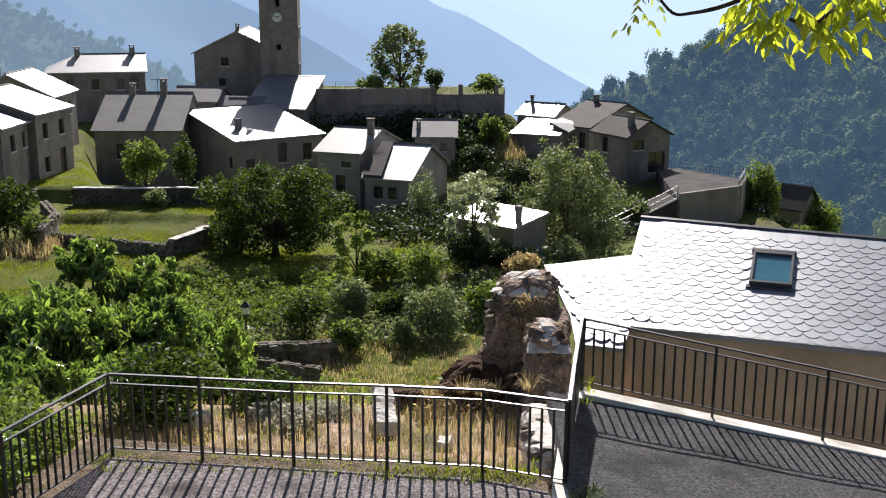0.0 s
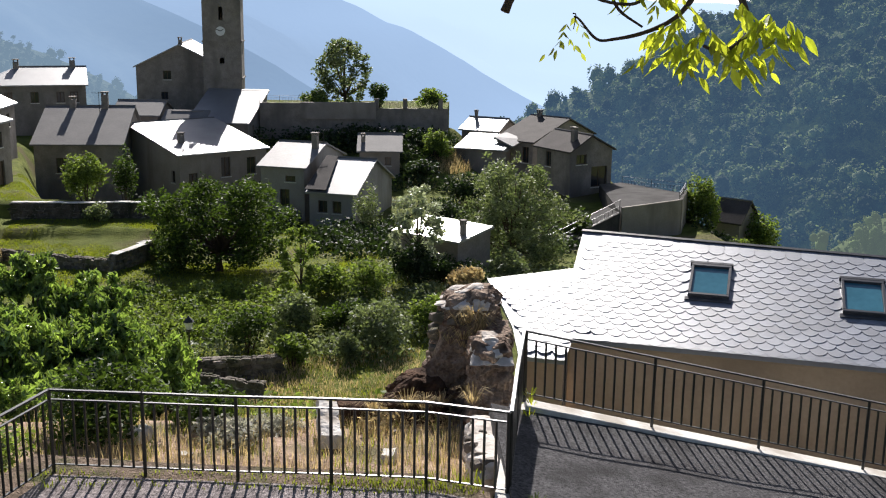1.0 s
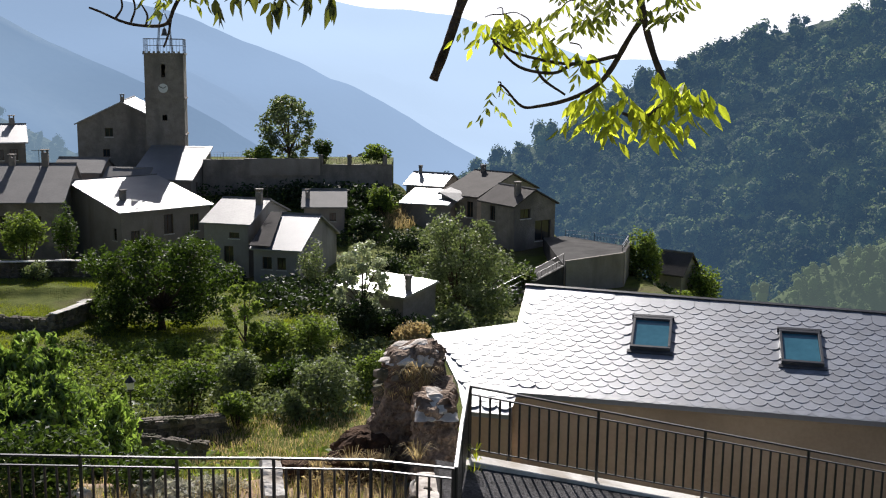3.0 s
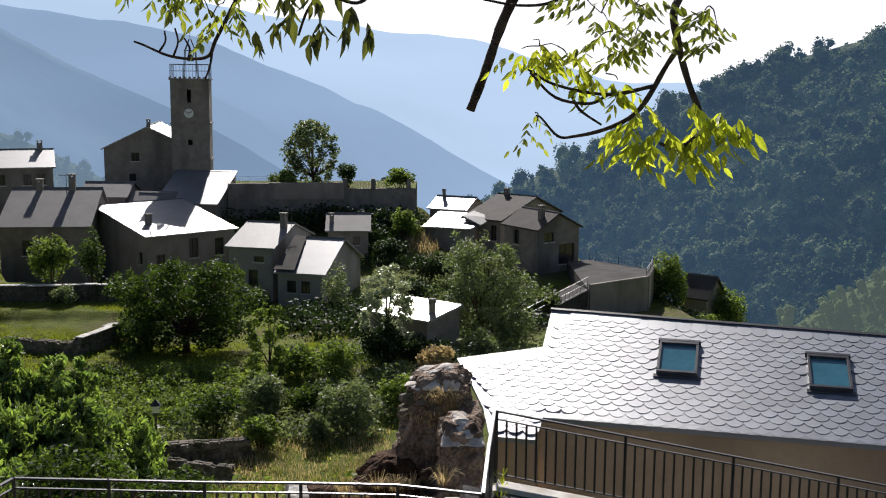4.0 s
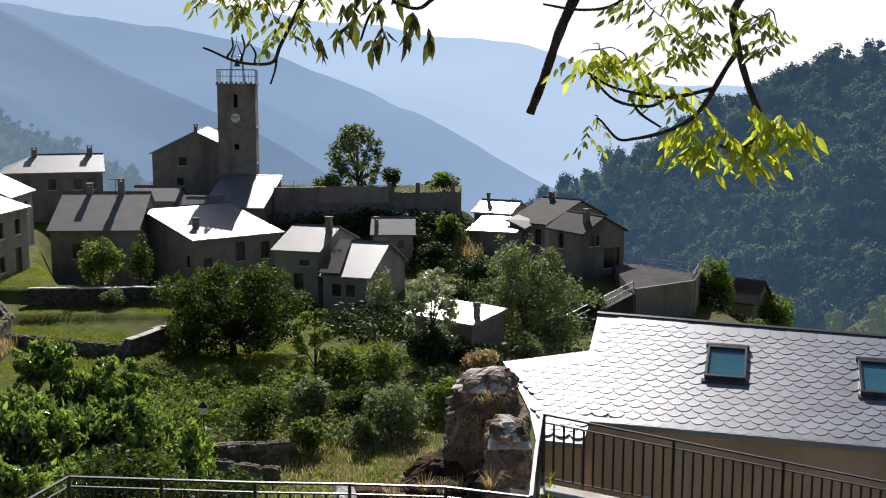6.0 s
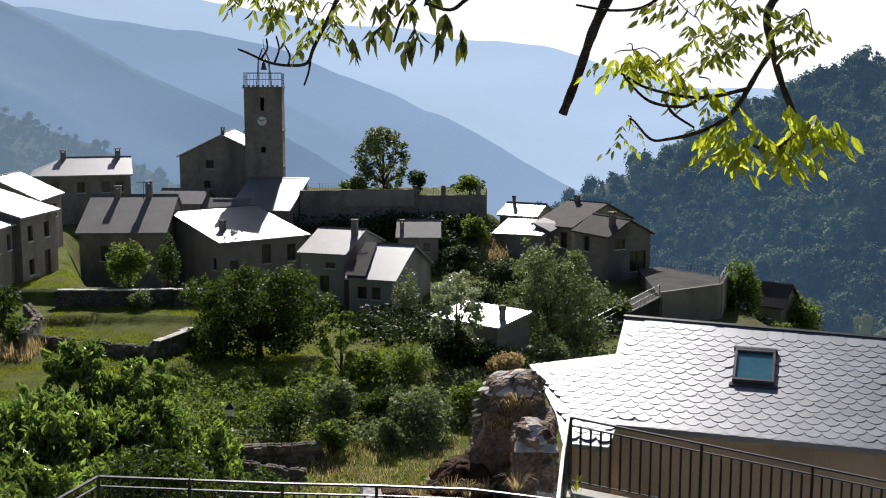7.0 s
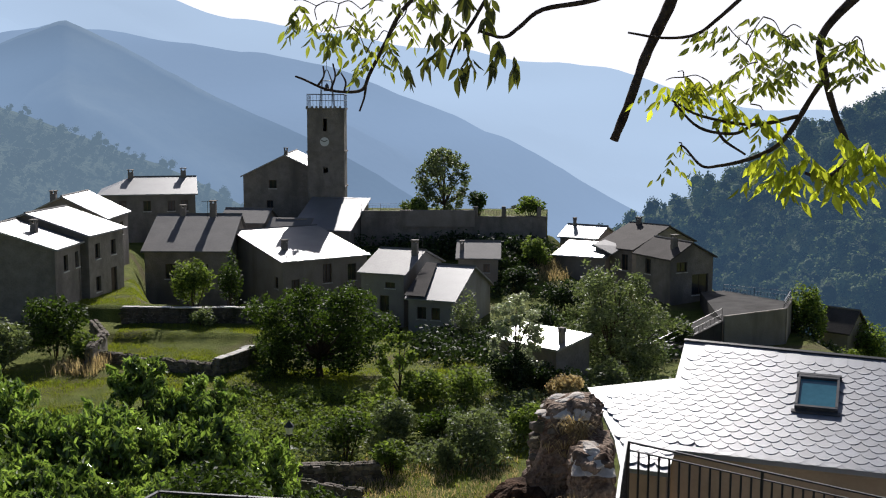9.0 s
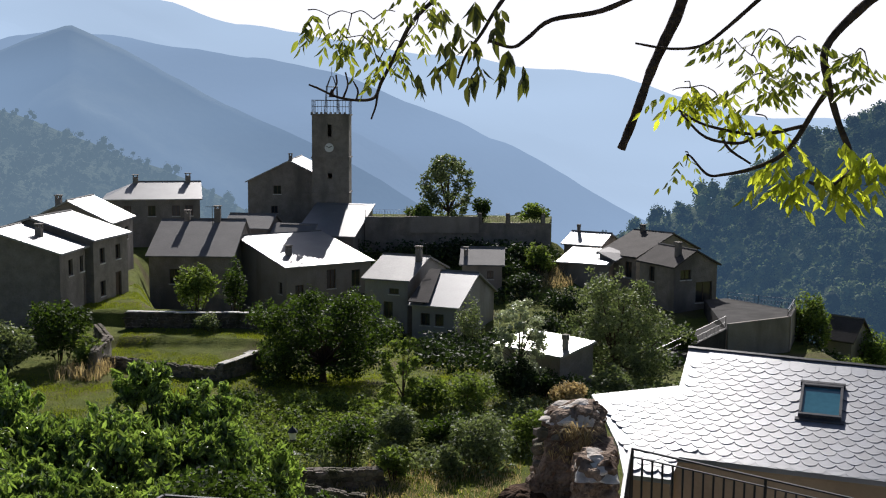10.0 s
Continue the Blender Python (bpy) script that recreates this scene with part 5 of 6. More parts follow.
for _n, (_lab, _x, _y, _r, _h, _m, _c, _s) in enumerate([
        ("dark rounded garden shrub", -7.4, 50.0, 1.45, 2.4, M_LEAF_D, 2600, 0.20),
        ("dense grey-green garden shrub", -5.2, 52.2, 1.4, 2.5, M_LEAF_S, 2400, 0.20),
        ("bright green leafy bush", -5.0, 47.9, 1.0, 1.8, M_LEAF_M, 1500, 0.22),
        ("upright pale green bush", -2.4, 48.2, 0.65, 1.95, M_LEAF_S, 1000, 0.22),
        ("large grey-green garden bush", -1.0, 50.4, 1.8, 2.7, M_LEAF_S, 3200, 0.20),
        ("fresh green bush beside the ruin", 1.4, 52.8, 1.35, 2.3, M_LEAF_M, 1800, 0.20),
        ("broad bright garden bush", -2.2, 58.3, 2.0, 2.7, M_LEAF_M, 2800, 0.22),
        ("tangled green bush under the fruit tree", -4.2, 59.2, 1.6, 2.4, M_LEAF_M, 2200, 0.22),
        ("dark ivy-covered bush under the silvery tree", 0.6, 61.2, 1.5, 3.2, M_IVY_SHADE, 2600, 0.22),
        ("dry straw-coloured garden bush", 3.6, 59.6, 1.2, 2.0, M_DRY, 1600, 0.24),
        ("mixed green bush by the shed", 6.2, 62.0, 1.5, 2.2, M_LEAF_S, 1800, 0.22),
        ("dark bush below the low shed", 2.3, 62.0, 1.2, 2.0, M_IVY_SHADE, 1800, 0.2),
        ("dark bush beside the shed wall", 4.0, 60.9, 1.2, 1.9, M_IVY_SHADE, 1800, 0.2),
        ("dark bush between garden shrubs", -3.1, 52.6, 1.3, 2.3, M_LEAF_D, 2000, 0.20),
        ("dark bush beside the old house", -28.3, 66.8, 2.5, 4.8, M_LEAF_D, 4000, 0.28),
        ("grey-green bush at the lawn corner", -30.5, 63.0, 2.2, 4.0, M_LEAF_S, 3200, 0.28),
        ("low green bush at the lawn corner", -25.9, 65.2, 1.1, 2.2, M_LEAF_M, 1200, 0.24),
        ("bright yellow-green bush before the grey house", -22.7, 78.2, 1.9, 4.2, M_LEAF_M, 3200, 0.28),
        ("dark conifer-like bush before the grey house", -20.1, 79.0, 1.05, 4.3, M_LEAF_D, 1800, 0.22),
        ("silvery bush on the retaining wall", -20.6, 73.6, 1.15, 1.5, M_LEAF_S, 1100, 0.2),
        ("green bush at the terrace foot", 25.2, 90.2, 2.0, 5.4, M_LEAF_M, 3600, 0.3),
        ("bright bush at the terrace foot", 31.2, 93.5, 2.4, 7.4, M_LEAF_M, 3600, 0.3),
        ("green shrub on the rocky bank", 3.4, 110.0, 1.8, 3.6, M_LEAF_M, 1800, 0.34),
        ("dark little tree on the square", -2.7, 119.3, 1.25, 3.2, M_LEAF_D, 1200, 0.3),
        ("bushy shrub by the square railing", 2.9, 118.6, 2.0, 2.4, M_LEAF_M, 1500, 0.34),
        ("light green shrub on the square", -9.6, 118.8, 1.8, 2.2, M_LEAF_M, 1300, 0.34),
        ("grey-green sapling before the white house", -2.8, 83.4, 1.3, 4.9, M_LEAF_S, 1500, 0.22),
        ("overgrown bush below the walnut tree", -14.2, 67.0, 1.8, 3.2, M_LEAF_M, 2200, 0.24),
        ("bush below the stone terrace", 12.8, 80.0, 1.6, 3.0, M_LEAF_D, 1600, 0.26),
        ("bush on the bank below the square, leaves coloured dark for shade", -1.5, 108.5, 2.6, 3.2, M_IVY_SHADE, 1800, 0.36),
        ("leafy bush with yellow flowers by the railing", -6.6, 15.4, 1.3, 1.6, M_LEAF_M, 4500, 0.10),
        ("leafy bush against the terrace edge", -7.4, 12.6, 1.3, 1.5, M_LEAF_M, 4500, 0.10),
        ("glossy leafy bush outside the railing", -6.3, 13.3, 0.9, 2.0, M_LEAF_N, 4200, 0.12),
        ("dense leafy bush outside the terrace railing", -6.95, 11.4, 0.9, 2.0, M_LEAF_N, 4200, 0.12),
        ("leafy bush crowding the terrace railing", -7.5, 9.6, 0.9, 2.0, M_LEAF_N, 3600, 0.12),
        ("dark leafy bush behind the railing corner", -5.0, 17.6, 1.2, 1.5, M_LEAF_D, 4000, 0.11),
        ("small green bush behind the railing", -3.4, 18.4, 0.8, 1.0, M_LEAF_D, 2200, 0.10),
        ("pale grey dried-out bush behind the railing", -2.9, 17.4, 0.7, 0.6, M_PALE, 2200, 0.10),
        ("grey brittle bush beside the dry bush", -2.2, 17.9, 0.6, 0.5, M_PALE, 1500, 0.09),
        ("leafy bush before the hidden house", 28.6, 89.6, 1.5, 3.2, M_LEAF_M, 1800, 0.26),
        # bushes added where the alley lies in shade, coloured dark for it
        ("bush added in the alley by the white house, leaves coloured dark for shade", 3.2, 88.0, 2.4, 3.0, M_IVY_SHADE, 2200, 0.3),
        ("bush added above the alley, leaves coloured dark for shade", 5.5, 96.0, 2.6, 3.2, M_IVY_SHADE, 2200, 0.32),
        ("bush added below the stone house, leaves coloured dark for shade", 9.0, 92.0, 2.4, 3.0, M_IVY_SHADE, 2200, 0.3),
        ("bush added beside the small outbuilding, leaves coloured dark for shade", 1.6, 104.5, 2.2, 2.6, M_IVY_SHADE, 1600, 0.34)]):
    _z = -11.6 if _y > 117 else gz(_x, _y)
    shrub(_lab, (_x, _y, _z - 0.05), _r, _h, _m, _c, _s, 100 + _n)

# young trees close below the railing
for _n, (_x, _y, _t, _sp, _c) in enumerate([(-12.0, 23.2, -5.7, 1.7, 9000), (-8.5, 24.8, -5.75, 0.95, 6500), (-7.1, 25.0, -6.3, 1.3, 7000), (-10.4, 22.4, -6.7, 1.9, 12000), (-8.4, 22.2, -6.5, 1.8, 12000), (-6.7, 23.2, -6.9, 1.5, 9000), (-13.8, 21.0, -6.2, 2.0, 9000), (-6.5, 20.2, -7.4, 1.5, 7000), (-8.8, 19.2, -6.9, 1.7, 8000), (-11.4, 19.8, -6.5, 1.9, 9000), (-5.6, 24.5, -7.9, 1.1, 4000)]):
    tree("leafy young tree with glossy drooping leaves", (_x, _y, gz(_x, _y)), _t, (_sp, _sp), M_LEAF_N, int(_c * 1.55), 0.20, 200 + _n, 0.09, clumps=90, low=0.04, shape=6, aspect=0.36, fill=1.0, group="young trees below the terrace")


def blades(name, label, boxes, height, width, material, seed, category="grass"):
    """Grass: bent tapering blades over plan patches (x0, y0, x1, y1, count)."""
    rng = np.random.default_rng(seed)
    V, F = [], []
    for x0, y0, x1, y1, n in boxes:
        x, y = rng.uniform(x0, x1, n), rng.uniform(y0, y1, n)
        patch = np.array([noise.noise((a * 0.9, b * 0.9, seed)) for a, b in zip(x, y)])
        keep = patch > (-0.25 - 0.3 * rng.random(n) if height > 0.15 else -9.0)
        x, y, patch = x[keep], y[keep], patch[keep]
        z = ground_z(x, y) + (0.06 if y1 < 20 else -0.03) if y1 > 14.3 else np.full(len(x), -6.43)
        h = height * (0.45 + 0.8 * rng.random(len(x))) * (1 + 0.6 * patch)
        a = rng.uniform(0, math.tau, len(x))
        b = rng.uniform(0.1, 0.9, len(x)) * h
        for i in range(len(x)):
            cx, sx, k = math.cos(a[i]), math.sin(a[i]), len(V)
            w = width * 0.5
            V += [(x[i] - sx * w, y[i] + cx * w, z[i]), (x[i] + sx * w, y[i] - cx * w, z[i]),
                  (x[i] + cx * b[i] * 0.35 + sx * w * 0.7, y[i] + sx * b[i] * 0.35 - cx * w * 0.7, z[i] + h[i] * 0.6), (x[i] + cx * b[i] * 0.35 - sx * w * 0.7, y[i] + sx * b[i] * 0.35 + cx * w * 0.7, z[i] + h[i] * 0.6),
                  (x[i] + cx * b[i], y[i] + sx * b[i], z[i] + h[i])]
            F += [(k, k + 1, k + 2, k + 3), (k + 3, k + 2, k + 4)]
    return tagged(raw(name, V, F, material), label, category, kind="stuff")


blades("dry_grass", "tall dry straw-coloured grass behind the railing", [(-4.8, 15.0, 1.0, 18.6, 3600), (-6.5, 15.0, -4.0, 19, 800)], 0.34, 0.010, M_DRY, 41)
blades("weeds", "green weeds among dry grass behind the railing", [(-4.8, 15.0, 1.1, 18.6, 700), (-9.5, 14.6, -5.2, 18, 2500)], 0.30, 0.016, M_GRASS, 42)
blades("dry_grass", "patch of dry grass in the garden", [(-6.4, 43.0, 0.8, 50.0, 3400), (1.0, 55, 5, 63, 1500)], 0.30, 0.03, M_DRY, 43)
blades("garden_grass", "rough green grass in the garden", [(-12, 42, 2, 50, 3500), (-26, 56, -8, 64, 5000)], 0.14, 0.04, M_GRASS, 44)
blades("dry_grass", "dry grass on the rocky bank", [(2.5, 106, 6.5, 113, 900), (-27, 62, -24, 66, 600)], 0.8, 0.06, M_DRY, 45)


blades("rough_grass", "uneven rough grass between the garden plants", [(-16, 40, 4, 70, 22000), (-31, 42, -15, 56, 9000), (-10, 70, 10, 86, 8000)], 0.2, 0.035, M_GRASS, 48)
blades("lawn_grass", "sunlit short lawn grass", [(-31, 76, -24, 92, 14000), (-26, 66.5, -16, 74, 12000), (-31, 54, -16, 63.5, 20000), (-14, 58.5, -3, 70, 14000)], 0.11, 0.05, M_GRASS, 46)
blades("weeds", "weeds creeping over the terrace verge", [(-5.0, 13.6, 1.1, 14.2, 500), (-1.2, 13.45, 1.1, 13.9, 500), (-6.9, 9.5, -5.3, 13.6, 400)], 0.10, 0.018, M_GRASS, 47)


def undergrowth(name, label, boxes, r, leaf_mat, per, size, seed):
    rng = np.random.default_rng(seed)
    C, R = [], []
    for x0, y0, x1, y1, n in boxes:
        for _ in range(n):
            x, y = rng.uniform(x0, x1), rng.uniform(y0, y1)
            s = r * rng.uniform(0.6, 1.3)
            C.append((x, y, gz(x, y) + s * 0.45)); R.append((s, s, s * 0.75))
    V, F = leaves(C, R, per * len(C), size, rng, shell=0.5, aspect=0.55)
    return tagged(raw(name, V, F, leaf_mat), label, "plants", kind="stuff")


undergrowth("vegetable_plants", "bushy rows of green vegetable plants", [(-15, 53, -6, 60, 150), (-13.5, 50.5, -9, 54, 40)], 0.55, M_LEAF_M, 90, 0.2, 51)
undergrowth("undergrowth", "low tangled undergrowth in the garden", [(-12, 41, -9.5, 50, 45), (-3, 52, 3, 60, 60), (-9, 48, 1, 53, 40), (3, 58, 12, 68, 60), (-3, 60, 1, 66, 25)], 0.7, M_LEAF_S, 80, 0.2, 52)
# scrub and wall cover with the shade there put into the leaf colour
undergrowth("bank_scrub", "scrub among the houses and banks, leaves coloured dark for shade", [(-14, 100, 4, 115, 70), (22, 86, 34, 100, 50), (8, 84, 13, 95, 25), (-6, 76, 4, 86, 60), (4, 74, 12, 84, 40), (-16, 78, -9, 88, 30), (-6, 72, 0, 80, 25)], 1.0, M_IVY_SHADE, 80, 0.34, 53)
undergrowth("wall_shade_scrub", "scrub added against the square wall, leaves coloured dark for shade", [(-14.5, 112.5, 5, 116, 70)], 1.5, M_IVY_SHADE, 90, 0.4, 56)
undergrowth("slope_scrub", "scrub on the slope below the railing", [(-9, 18.5, 1, 30, 60)], 0.6, M_LEAF_M, 120, 0.14, 54)
undergrowth("brambles", "rusty brambles in front of the ruin", [(-0.7, 17.6, 0.8, 18.9, 12)], 0.35, M_DRY, 90, 0.09, 55)


def tufts(name, label, spots, material, seed, height, n):
    """Grass tufts that hang from ledges: bent blades fanned out round each spot."""
    rng = random.Random(seed)
    V, F = [], []
    for x, y, z in spots:
        for _ in range(n):
            a, h, w = rng.uniform(0, math.tau), height * rng.uniform(0.5, 1.2), 0.007
            dx, dy = math.cos(a), math.sin(a)
            o = rng.uniform(0, 0.1)
            px, py = x + dx * o, y + dy * o
            k = len(V)
            V += [(px - dy * w, py + dx * w, z), (px + dy * w, py - dx * w, z), (px + dx * h * 0.35 + dy * w, py + dy * h * 0.35 - dx * w, z + h * 0.55), (px + dx * h * 0.35 - dy * w, py + dy * h * 0.35 + dx * w, z + h * 0.55), (px + dx * h * 0.8, py + dy * h * 0.8, z + h * 0.35)]
            F += [(k, k + 1, k + 2, k + 3), (k + 3, k + 2, k + 4)]
    return tagged(raw(name, V, F, material), label, "grass", kind="stuff")


tufts("dry_tufts", "dry grass tufts growing from the ruined wall", [(1.05, 19.0, -5.75), (1.3, 18.95, -5.6), (1.2, 18.93, -5.7), (1.4, 18.93, -5.7), (1.35, 18.92, -5.9), (1.1, 18.92, -6.0), (1.45, 19.0, -5.85), (0.85, 19.02, -6.1), (1.15, 18.95, -6.2), (0.7, 18.2, -7.0), (0.4, 18.1, -7.0), (0.1, 18.2, -7.0), (1.15, 16.8, -6.4), (-0.5, 18.3, -7.1)], M_DRY, 61, 0.4, 45)
tufts("flowering_weeds", "pale flowering weeds at the lane corner", [(1.62, 12.75, -6.3), (1.7, 12.9, -6.32), (1.55, 12.6, -6.3)], M_LEAF_S, 62, 0.22, 60)
tufts("sapling_shoots", "leafy shoots sprouting beside the lane kerb", [(2.0, 16.2, -6.4), (2.03, 16.2, -6.2), (2.0, 16.18, -6.05)], M_LEAF_B, 63, 0.16, 14)


# ---- overhanging branches ----
def pinnate(V, F, at, way, rng, leaf, n=7, gap=0.035):
    """One compound leaf: drooping leaflets in pairs along a thin stalk."""
    at, way = Vector(at), Vector(way).normalized()
    side = way.cross(Vector((0, 0, 1)))
    side = side.normalized() if side.length > 0.05 else Vector((1, 0, 0))
    for k in range(n):
        t = (k // 2 + 1) * gap
        p = at + way * t + Vector((0, 0, -1.8 * t * t))
        s = 0 if k == n - 1 else (1 if k % 2 else -1)
        a = (way * (0.9 if s == 0 else 0.45) + side * s * rng.uniform(0.5, 0.9) + Vector((0, 0, -rng.uniform(0.35, 1.2)))).normalized()
        nrm = Vector((rng.uniform(-0.6, 0.6), rng.uniform(-1, 0.2), rng.uniform(0.3, 1))).normalized()
        b = a.cross(nrm).normalized()
        c = a.cross(b)
        L = leaf * rng.uniform(0.7, 1.25)
        w = L * rng.uniform(0.135, 0.185)
        q = len(V)
        for f, h, d in ((0, 0, 0), (0.3, 1, 0.05), (0.62, 0.85, 0.03), (1.0, 0, -0.1), (0.62, -0.85, 0.03), (0.3, -1, 0.05), (0.34, 0, -0.03), (0.66, 0, -0.05)):
            V.append(tuple(p + a * L * f + b * w * h + c * L * d))
        F += [(q, q + 6, q + 1), (q, q + 5, q + 6), (q + 1, q + 6, q + 7, q + 2), (q + 5, q + 4, q + 7, q + 6), (q + 2, q + 7, q + 3), (q + 4, q + 3, q + 7)]


def overhang():
    B = thing("overhanging_branch", "bare and leafy branches hanging overhead", "branch", at=(0, 0, 0))

    def limb(name, pts, r0, r1, parent, label=""):
        path = smooth_path(pts, 5)
        rr = [r0 + (r1 - r0) * i / (len(path) - 1) for i in range(len(path))]
        rr = [r * (1 + 0.2 * noise.noise(Vector(p) * 23)) for r, p in zip(rr, path)]
        return part(name, tube(bmesh.new(), path, rr, 8), M_BARK, parent, label, smooth=True)

    limb("bough", [(2.6, 3.9, 1.9), (2.0, 3.88, 1.2), (1.4, 3.85, 0.62)], 0.05, 0.026, B)
    limb("bough", [(1.2, 4.1, 1.9), (0.82, 4.08, 1.2), (0.655, 4.05, 0.69)], 0.045, 0.026, B)
    limb("bough", [(0.5, 4.4, 1.9), (0.1, 4.35, 1.2), (-0.16, 4.3, 0.69)], 0.04, 0.014, B)
    limb("broken_stub", [(0.655, 4.05, 0.69), (0.61, 4.02, 0.55), (0.565, 3.99, 0.4), (0.51, 3.97, 0.28), (0.465, 3.94, 0.18), (0.416, 3.91, 0.04), (0.36, 3.88, -0.10)], 0.023, 0.015, B, "dead stub with snapped end")
    limb("twig", [(0.4, 3.88, 0.28), (0.52, 3.86, 0.26), (0.63, 3.85, 0.27), (0.7, 3.83, 0.32), (0.83, 3.81, 0.44)], 0.004, 0.008, B)
    limb("branch", [(1.4, 3.85, 0.62), (1.27, 3.83, 0.48), (1.16, 3.81, 0.39), (1.05, 3.79, 0.26), (1.05, 3.73, 0.13), (1.07, 3.66, 0.0), (1.1, 3.6, -0.11), (1.08, 3.55, -0.16), (1.0, 3.51, -0.21), (0.93, 3.47, -0.19)], 0.019, 0.005, B)
    limb("branch", [(1.06, 3.73, 0.13), (1.01, 3.72, 0.06), (0.94, 3.71, -0.06), (0.88, 3.7, -0.12), (0.79, 3.7, -0.16), (0.7, 3.7, -0.18), (0.64, 3.69, -0.18), (0.58, 3.67, -0.12), (0.56, 3.65, -0.11)], 0.010, 0.003, B)
    limb("twig", [(0.97, 3.72, -0.01), (0.81, 3.71, -0.04), (0.63, 3.69, -0.01), (0.53, 3.66, 0.04)], 0.007, 0.004, B)
    limb("twig", [(0.81, 3.71, -0.04), (0.74, 3.67, -0.07), (0.62, 3.64, -0.05), (0.53, 3.61, 0.03)], 0.006, 0.004, B)
    limb("twig", [(0.68, 3.71, -0.03), (0.71, 3.69, -0.09), (0.78, 3.66, -0.14)], 0.006, 0.004, B)
    limb("branch", [(-0.16, 4.3, 0.69), (-0.31, 4.24, 0.51), (-0.43, 4.17, 0.38), (-0.49, 4.11, 0.25), (-0.54, 4.05, 0.14), (-0.56, 3.99, 0.08), (-0.62, 3.93, 0.07), (-0.68, 3.86, 0.08), (-0.74, 3.79, 0.11), (-0.76, 3.73, 0.12)], 0.010, 0.003, B)
    limb("twig", [(0.5, 4.27, 0.52), (0.31, 4.25, 0.43), (0.11, 4.22, 0.39), (0.02, 4.18, 0.32), (-0.04, 4.14, 0.28), (-0.13, 4.1, 0.3)], 0.012, 0.005, B)
    limb("twig", [(-0.02, 4.3, 0.56), (-0.11, 4.25, 0.43), (-0.16, 4.2, 0.34), (-0.22, 4.15, 0.25), (-0.25, 4.1, 0.16)], 0.010, 0.004, B)
    limb("twig", [(-0.55, 4.02, 0.10), (-0.555, 4.0, 0.05), (-0.57, 3.98, 0.0)], 0.005, 0.003, B)
    for p, q in (((-0.66, 3.88, 0.08), (-0.65, 3.86, 0.17)), ((-0.62, 3.93, 0.07), (-0.63, 3.92, 0.14)), ((-0.70, 3.83, 0.09), (-0.68, 3.83, 0.16))):
        limb("twig", [p, (Vector(p) + Vector(q)) / 2 + Vector((0.012, 0, 0)), q], 0.004, 0.003, B)
    rng = random.Random(8)
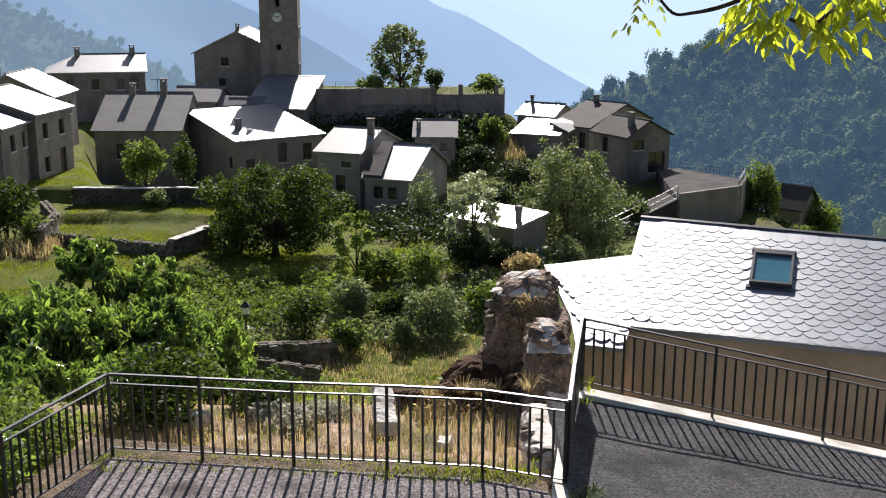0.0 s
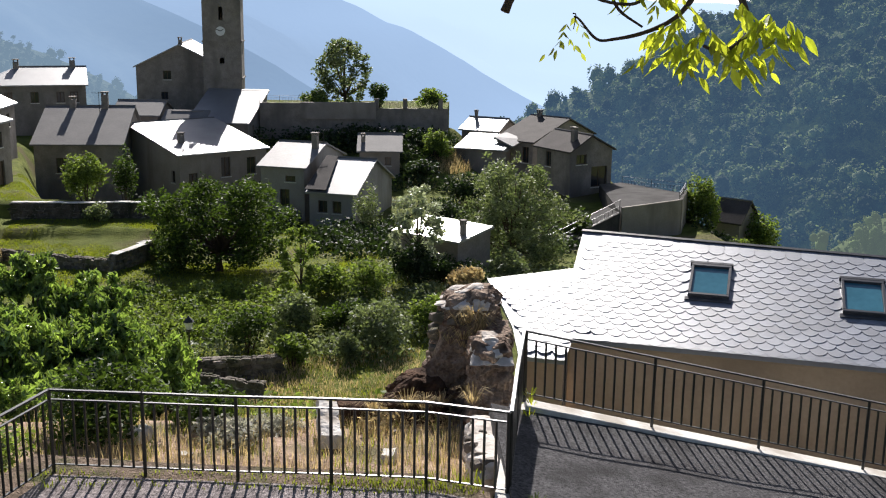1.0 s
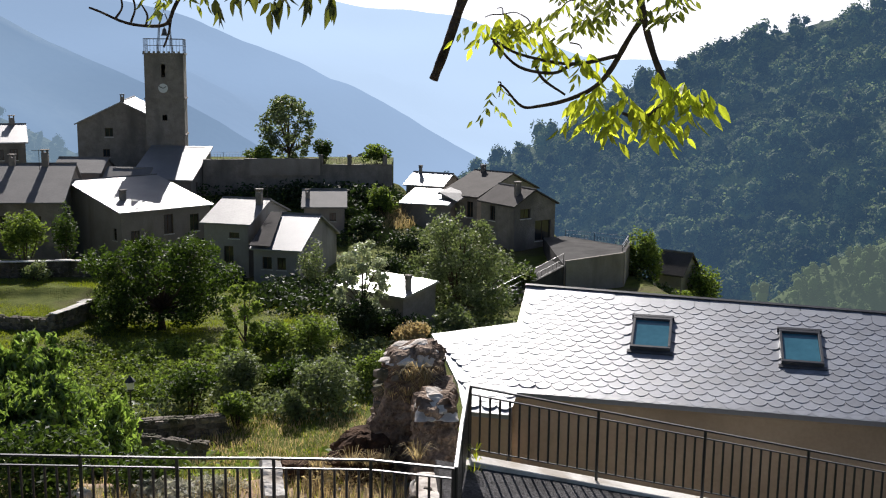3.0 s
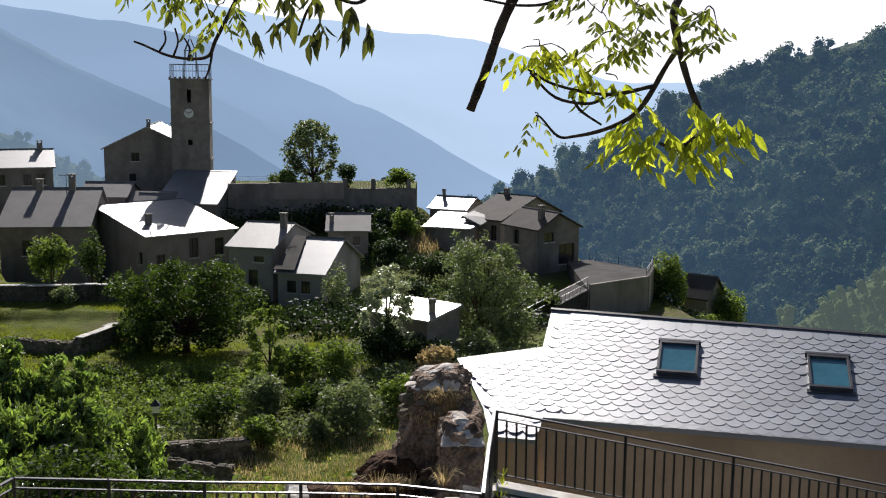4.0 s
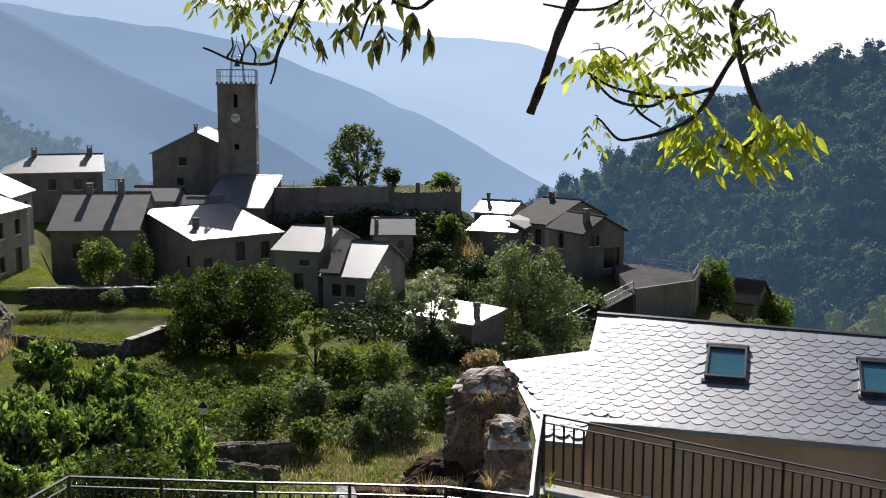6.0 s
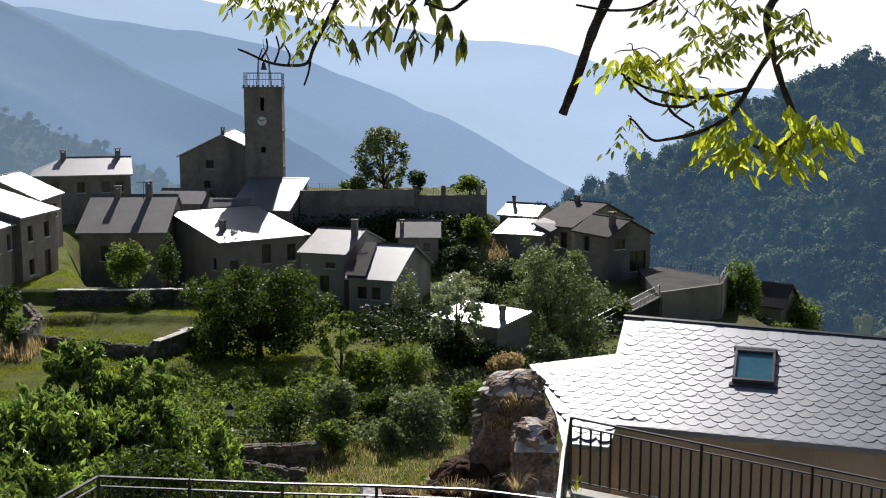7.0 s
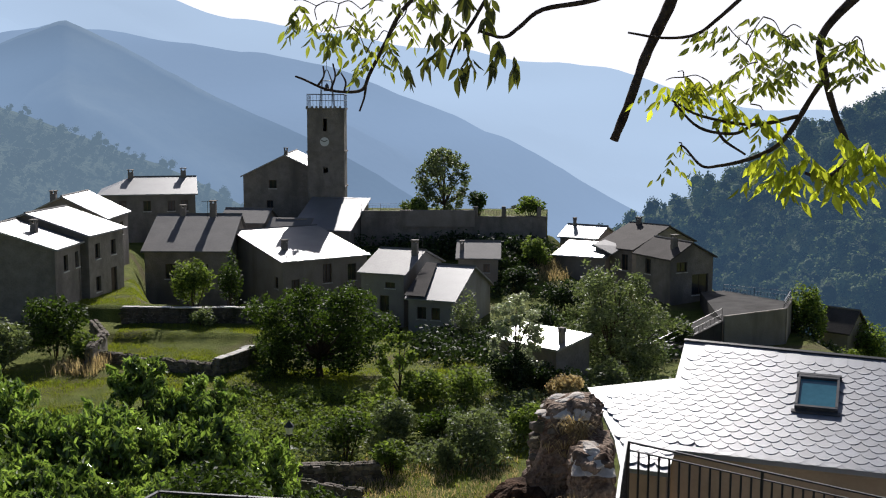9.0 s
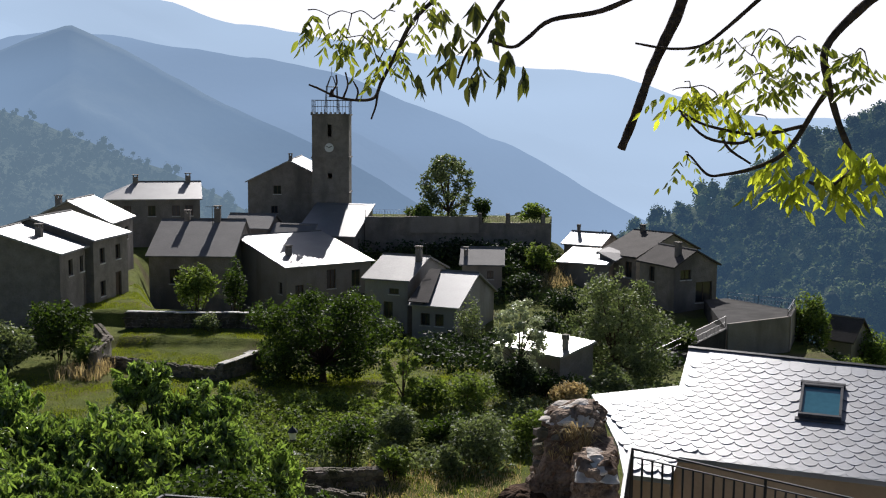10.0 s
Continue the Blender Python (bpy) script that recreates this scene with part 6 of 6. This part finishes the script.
    # leaf tone set per spray: bright, shade put into the colour, darkest
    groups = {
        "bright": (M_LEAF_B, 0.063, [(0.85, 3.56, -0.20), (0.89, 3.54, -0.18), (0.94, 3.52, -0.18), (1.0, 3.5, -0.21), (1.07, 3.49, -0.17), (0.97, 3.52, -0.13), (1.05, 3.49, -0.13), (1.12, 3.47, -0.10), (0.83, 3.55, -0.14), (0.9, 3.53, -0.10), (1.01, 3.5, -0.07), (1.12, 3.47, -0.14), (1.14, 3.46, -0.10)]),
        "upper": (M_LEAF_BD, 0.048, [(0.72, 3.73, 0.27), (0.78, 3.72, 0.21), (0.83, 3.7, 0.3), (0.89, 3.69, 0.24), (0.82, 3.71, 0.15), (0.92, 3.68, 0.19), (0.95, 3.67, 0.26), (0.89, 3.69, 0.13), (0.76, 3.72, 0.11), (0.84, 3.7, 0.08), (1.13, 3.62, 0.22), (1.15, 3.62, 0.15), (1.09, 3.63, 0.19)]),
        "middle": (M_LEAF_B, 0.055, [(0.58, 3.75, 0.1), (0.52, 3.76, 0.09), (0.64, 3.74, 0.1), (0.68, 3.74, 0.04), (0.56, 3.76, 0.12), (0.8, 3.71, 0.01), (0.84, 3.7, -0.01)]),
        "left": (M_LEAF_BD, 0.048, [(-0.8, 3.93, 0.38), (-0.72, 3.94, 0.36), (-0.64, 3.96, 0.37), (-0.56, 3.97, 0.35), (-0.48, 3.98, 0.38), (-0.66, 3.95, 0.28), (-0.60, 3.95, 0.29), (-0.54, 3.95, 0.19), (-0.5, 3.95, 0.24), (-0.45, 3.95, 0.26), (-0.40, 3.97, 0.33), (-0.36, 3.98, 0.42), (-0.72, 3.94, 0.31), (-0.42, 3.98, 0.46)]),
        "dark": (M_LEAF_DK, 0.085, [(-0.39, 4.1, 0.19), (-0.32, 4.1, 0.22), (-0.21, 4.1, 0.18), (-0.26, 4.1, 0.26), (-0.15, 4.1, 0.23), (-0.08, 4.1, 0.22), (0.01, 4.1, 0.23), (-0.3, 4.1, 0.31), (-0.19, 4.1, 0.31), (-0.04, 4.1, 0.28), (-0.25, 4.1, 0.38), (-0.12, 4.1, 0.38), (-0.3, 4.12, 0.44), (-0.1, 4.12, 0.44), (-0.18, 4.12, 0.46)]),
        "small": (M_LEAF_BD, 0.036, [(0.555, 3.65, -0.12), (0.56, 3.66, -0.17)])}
    for key, (material, leaf, spots) in groups.items():
        V, F = [], []
        for s in spots:
            for _ in range(4 if key in ("upper", "middle") else 2 if key in ("small", "dark") else 3):
                a = rng.uniform(0, math.tau)
                j = Vector((rng.uniform(-0.03, 0.03), rng.uniform(-0.05, 0.05), rng.uniform(-0.015, 0.03)))
                if key == "dark":
                    pinnate(V, F, Vector(s) + j * 0.6, (math.cos(a) * 0.25, math.sin(a) * 0.25, -1), rng, leaf, 3, 0.025)
                else:
                    pinnate(V, F, Vector(s) + j, (math.cos(a), math.sin(a) * 0.6, -0.5 if key != "upper" else -0.1), rng, leaf, rng.choice((5, 7)), 0.03)
        for i in range(1, len(spots)):
            # thin twigs that join each spray to its nearest neighbour
            p = Vector(spots[i]) + Vector((0, 0, 0.02))
            q = min((Vector(o) + Vector((0, 0, 0.02)) for o in spots[:i]), key=lambda o: (o - p).length)
            if (p - q).length > 0.12 or key in ("bright", "dark"):
                continue
            limb("twig", [p, p.lerp(q, 0.5) + Vector((rng.uniform(-0.01, 0.01), 0, rng.uniform(0.0, 0.025))), q], 0.0015, 0.0024, B)
        ob = raw("leaf_spray", V, F, material, B)
        tagged(ob, kind="stuff")


overhang()
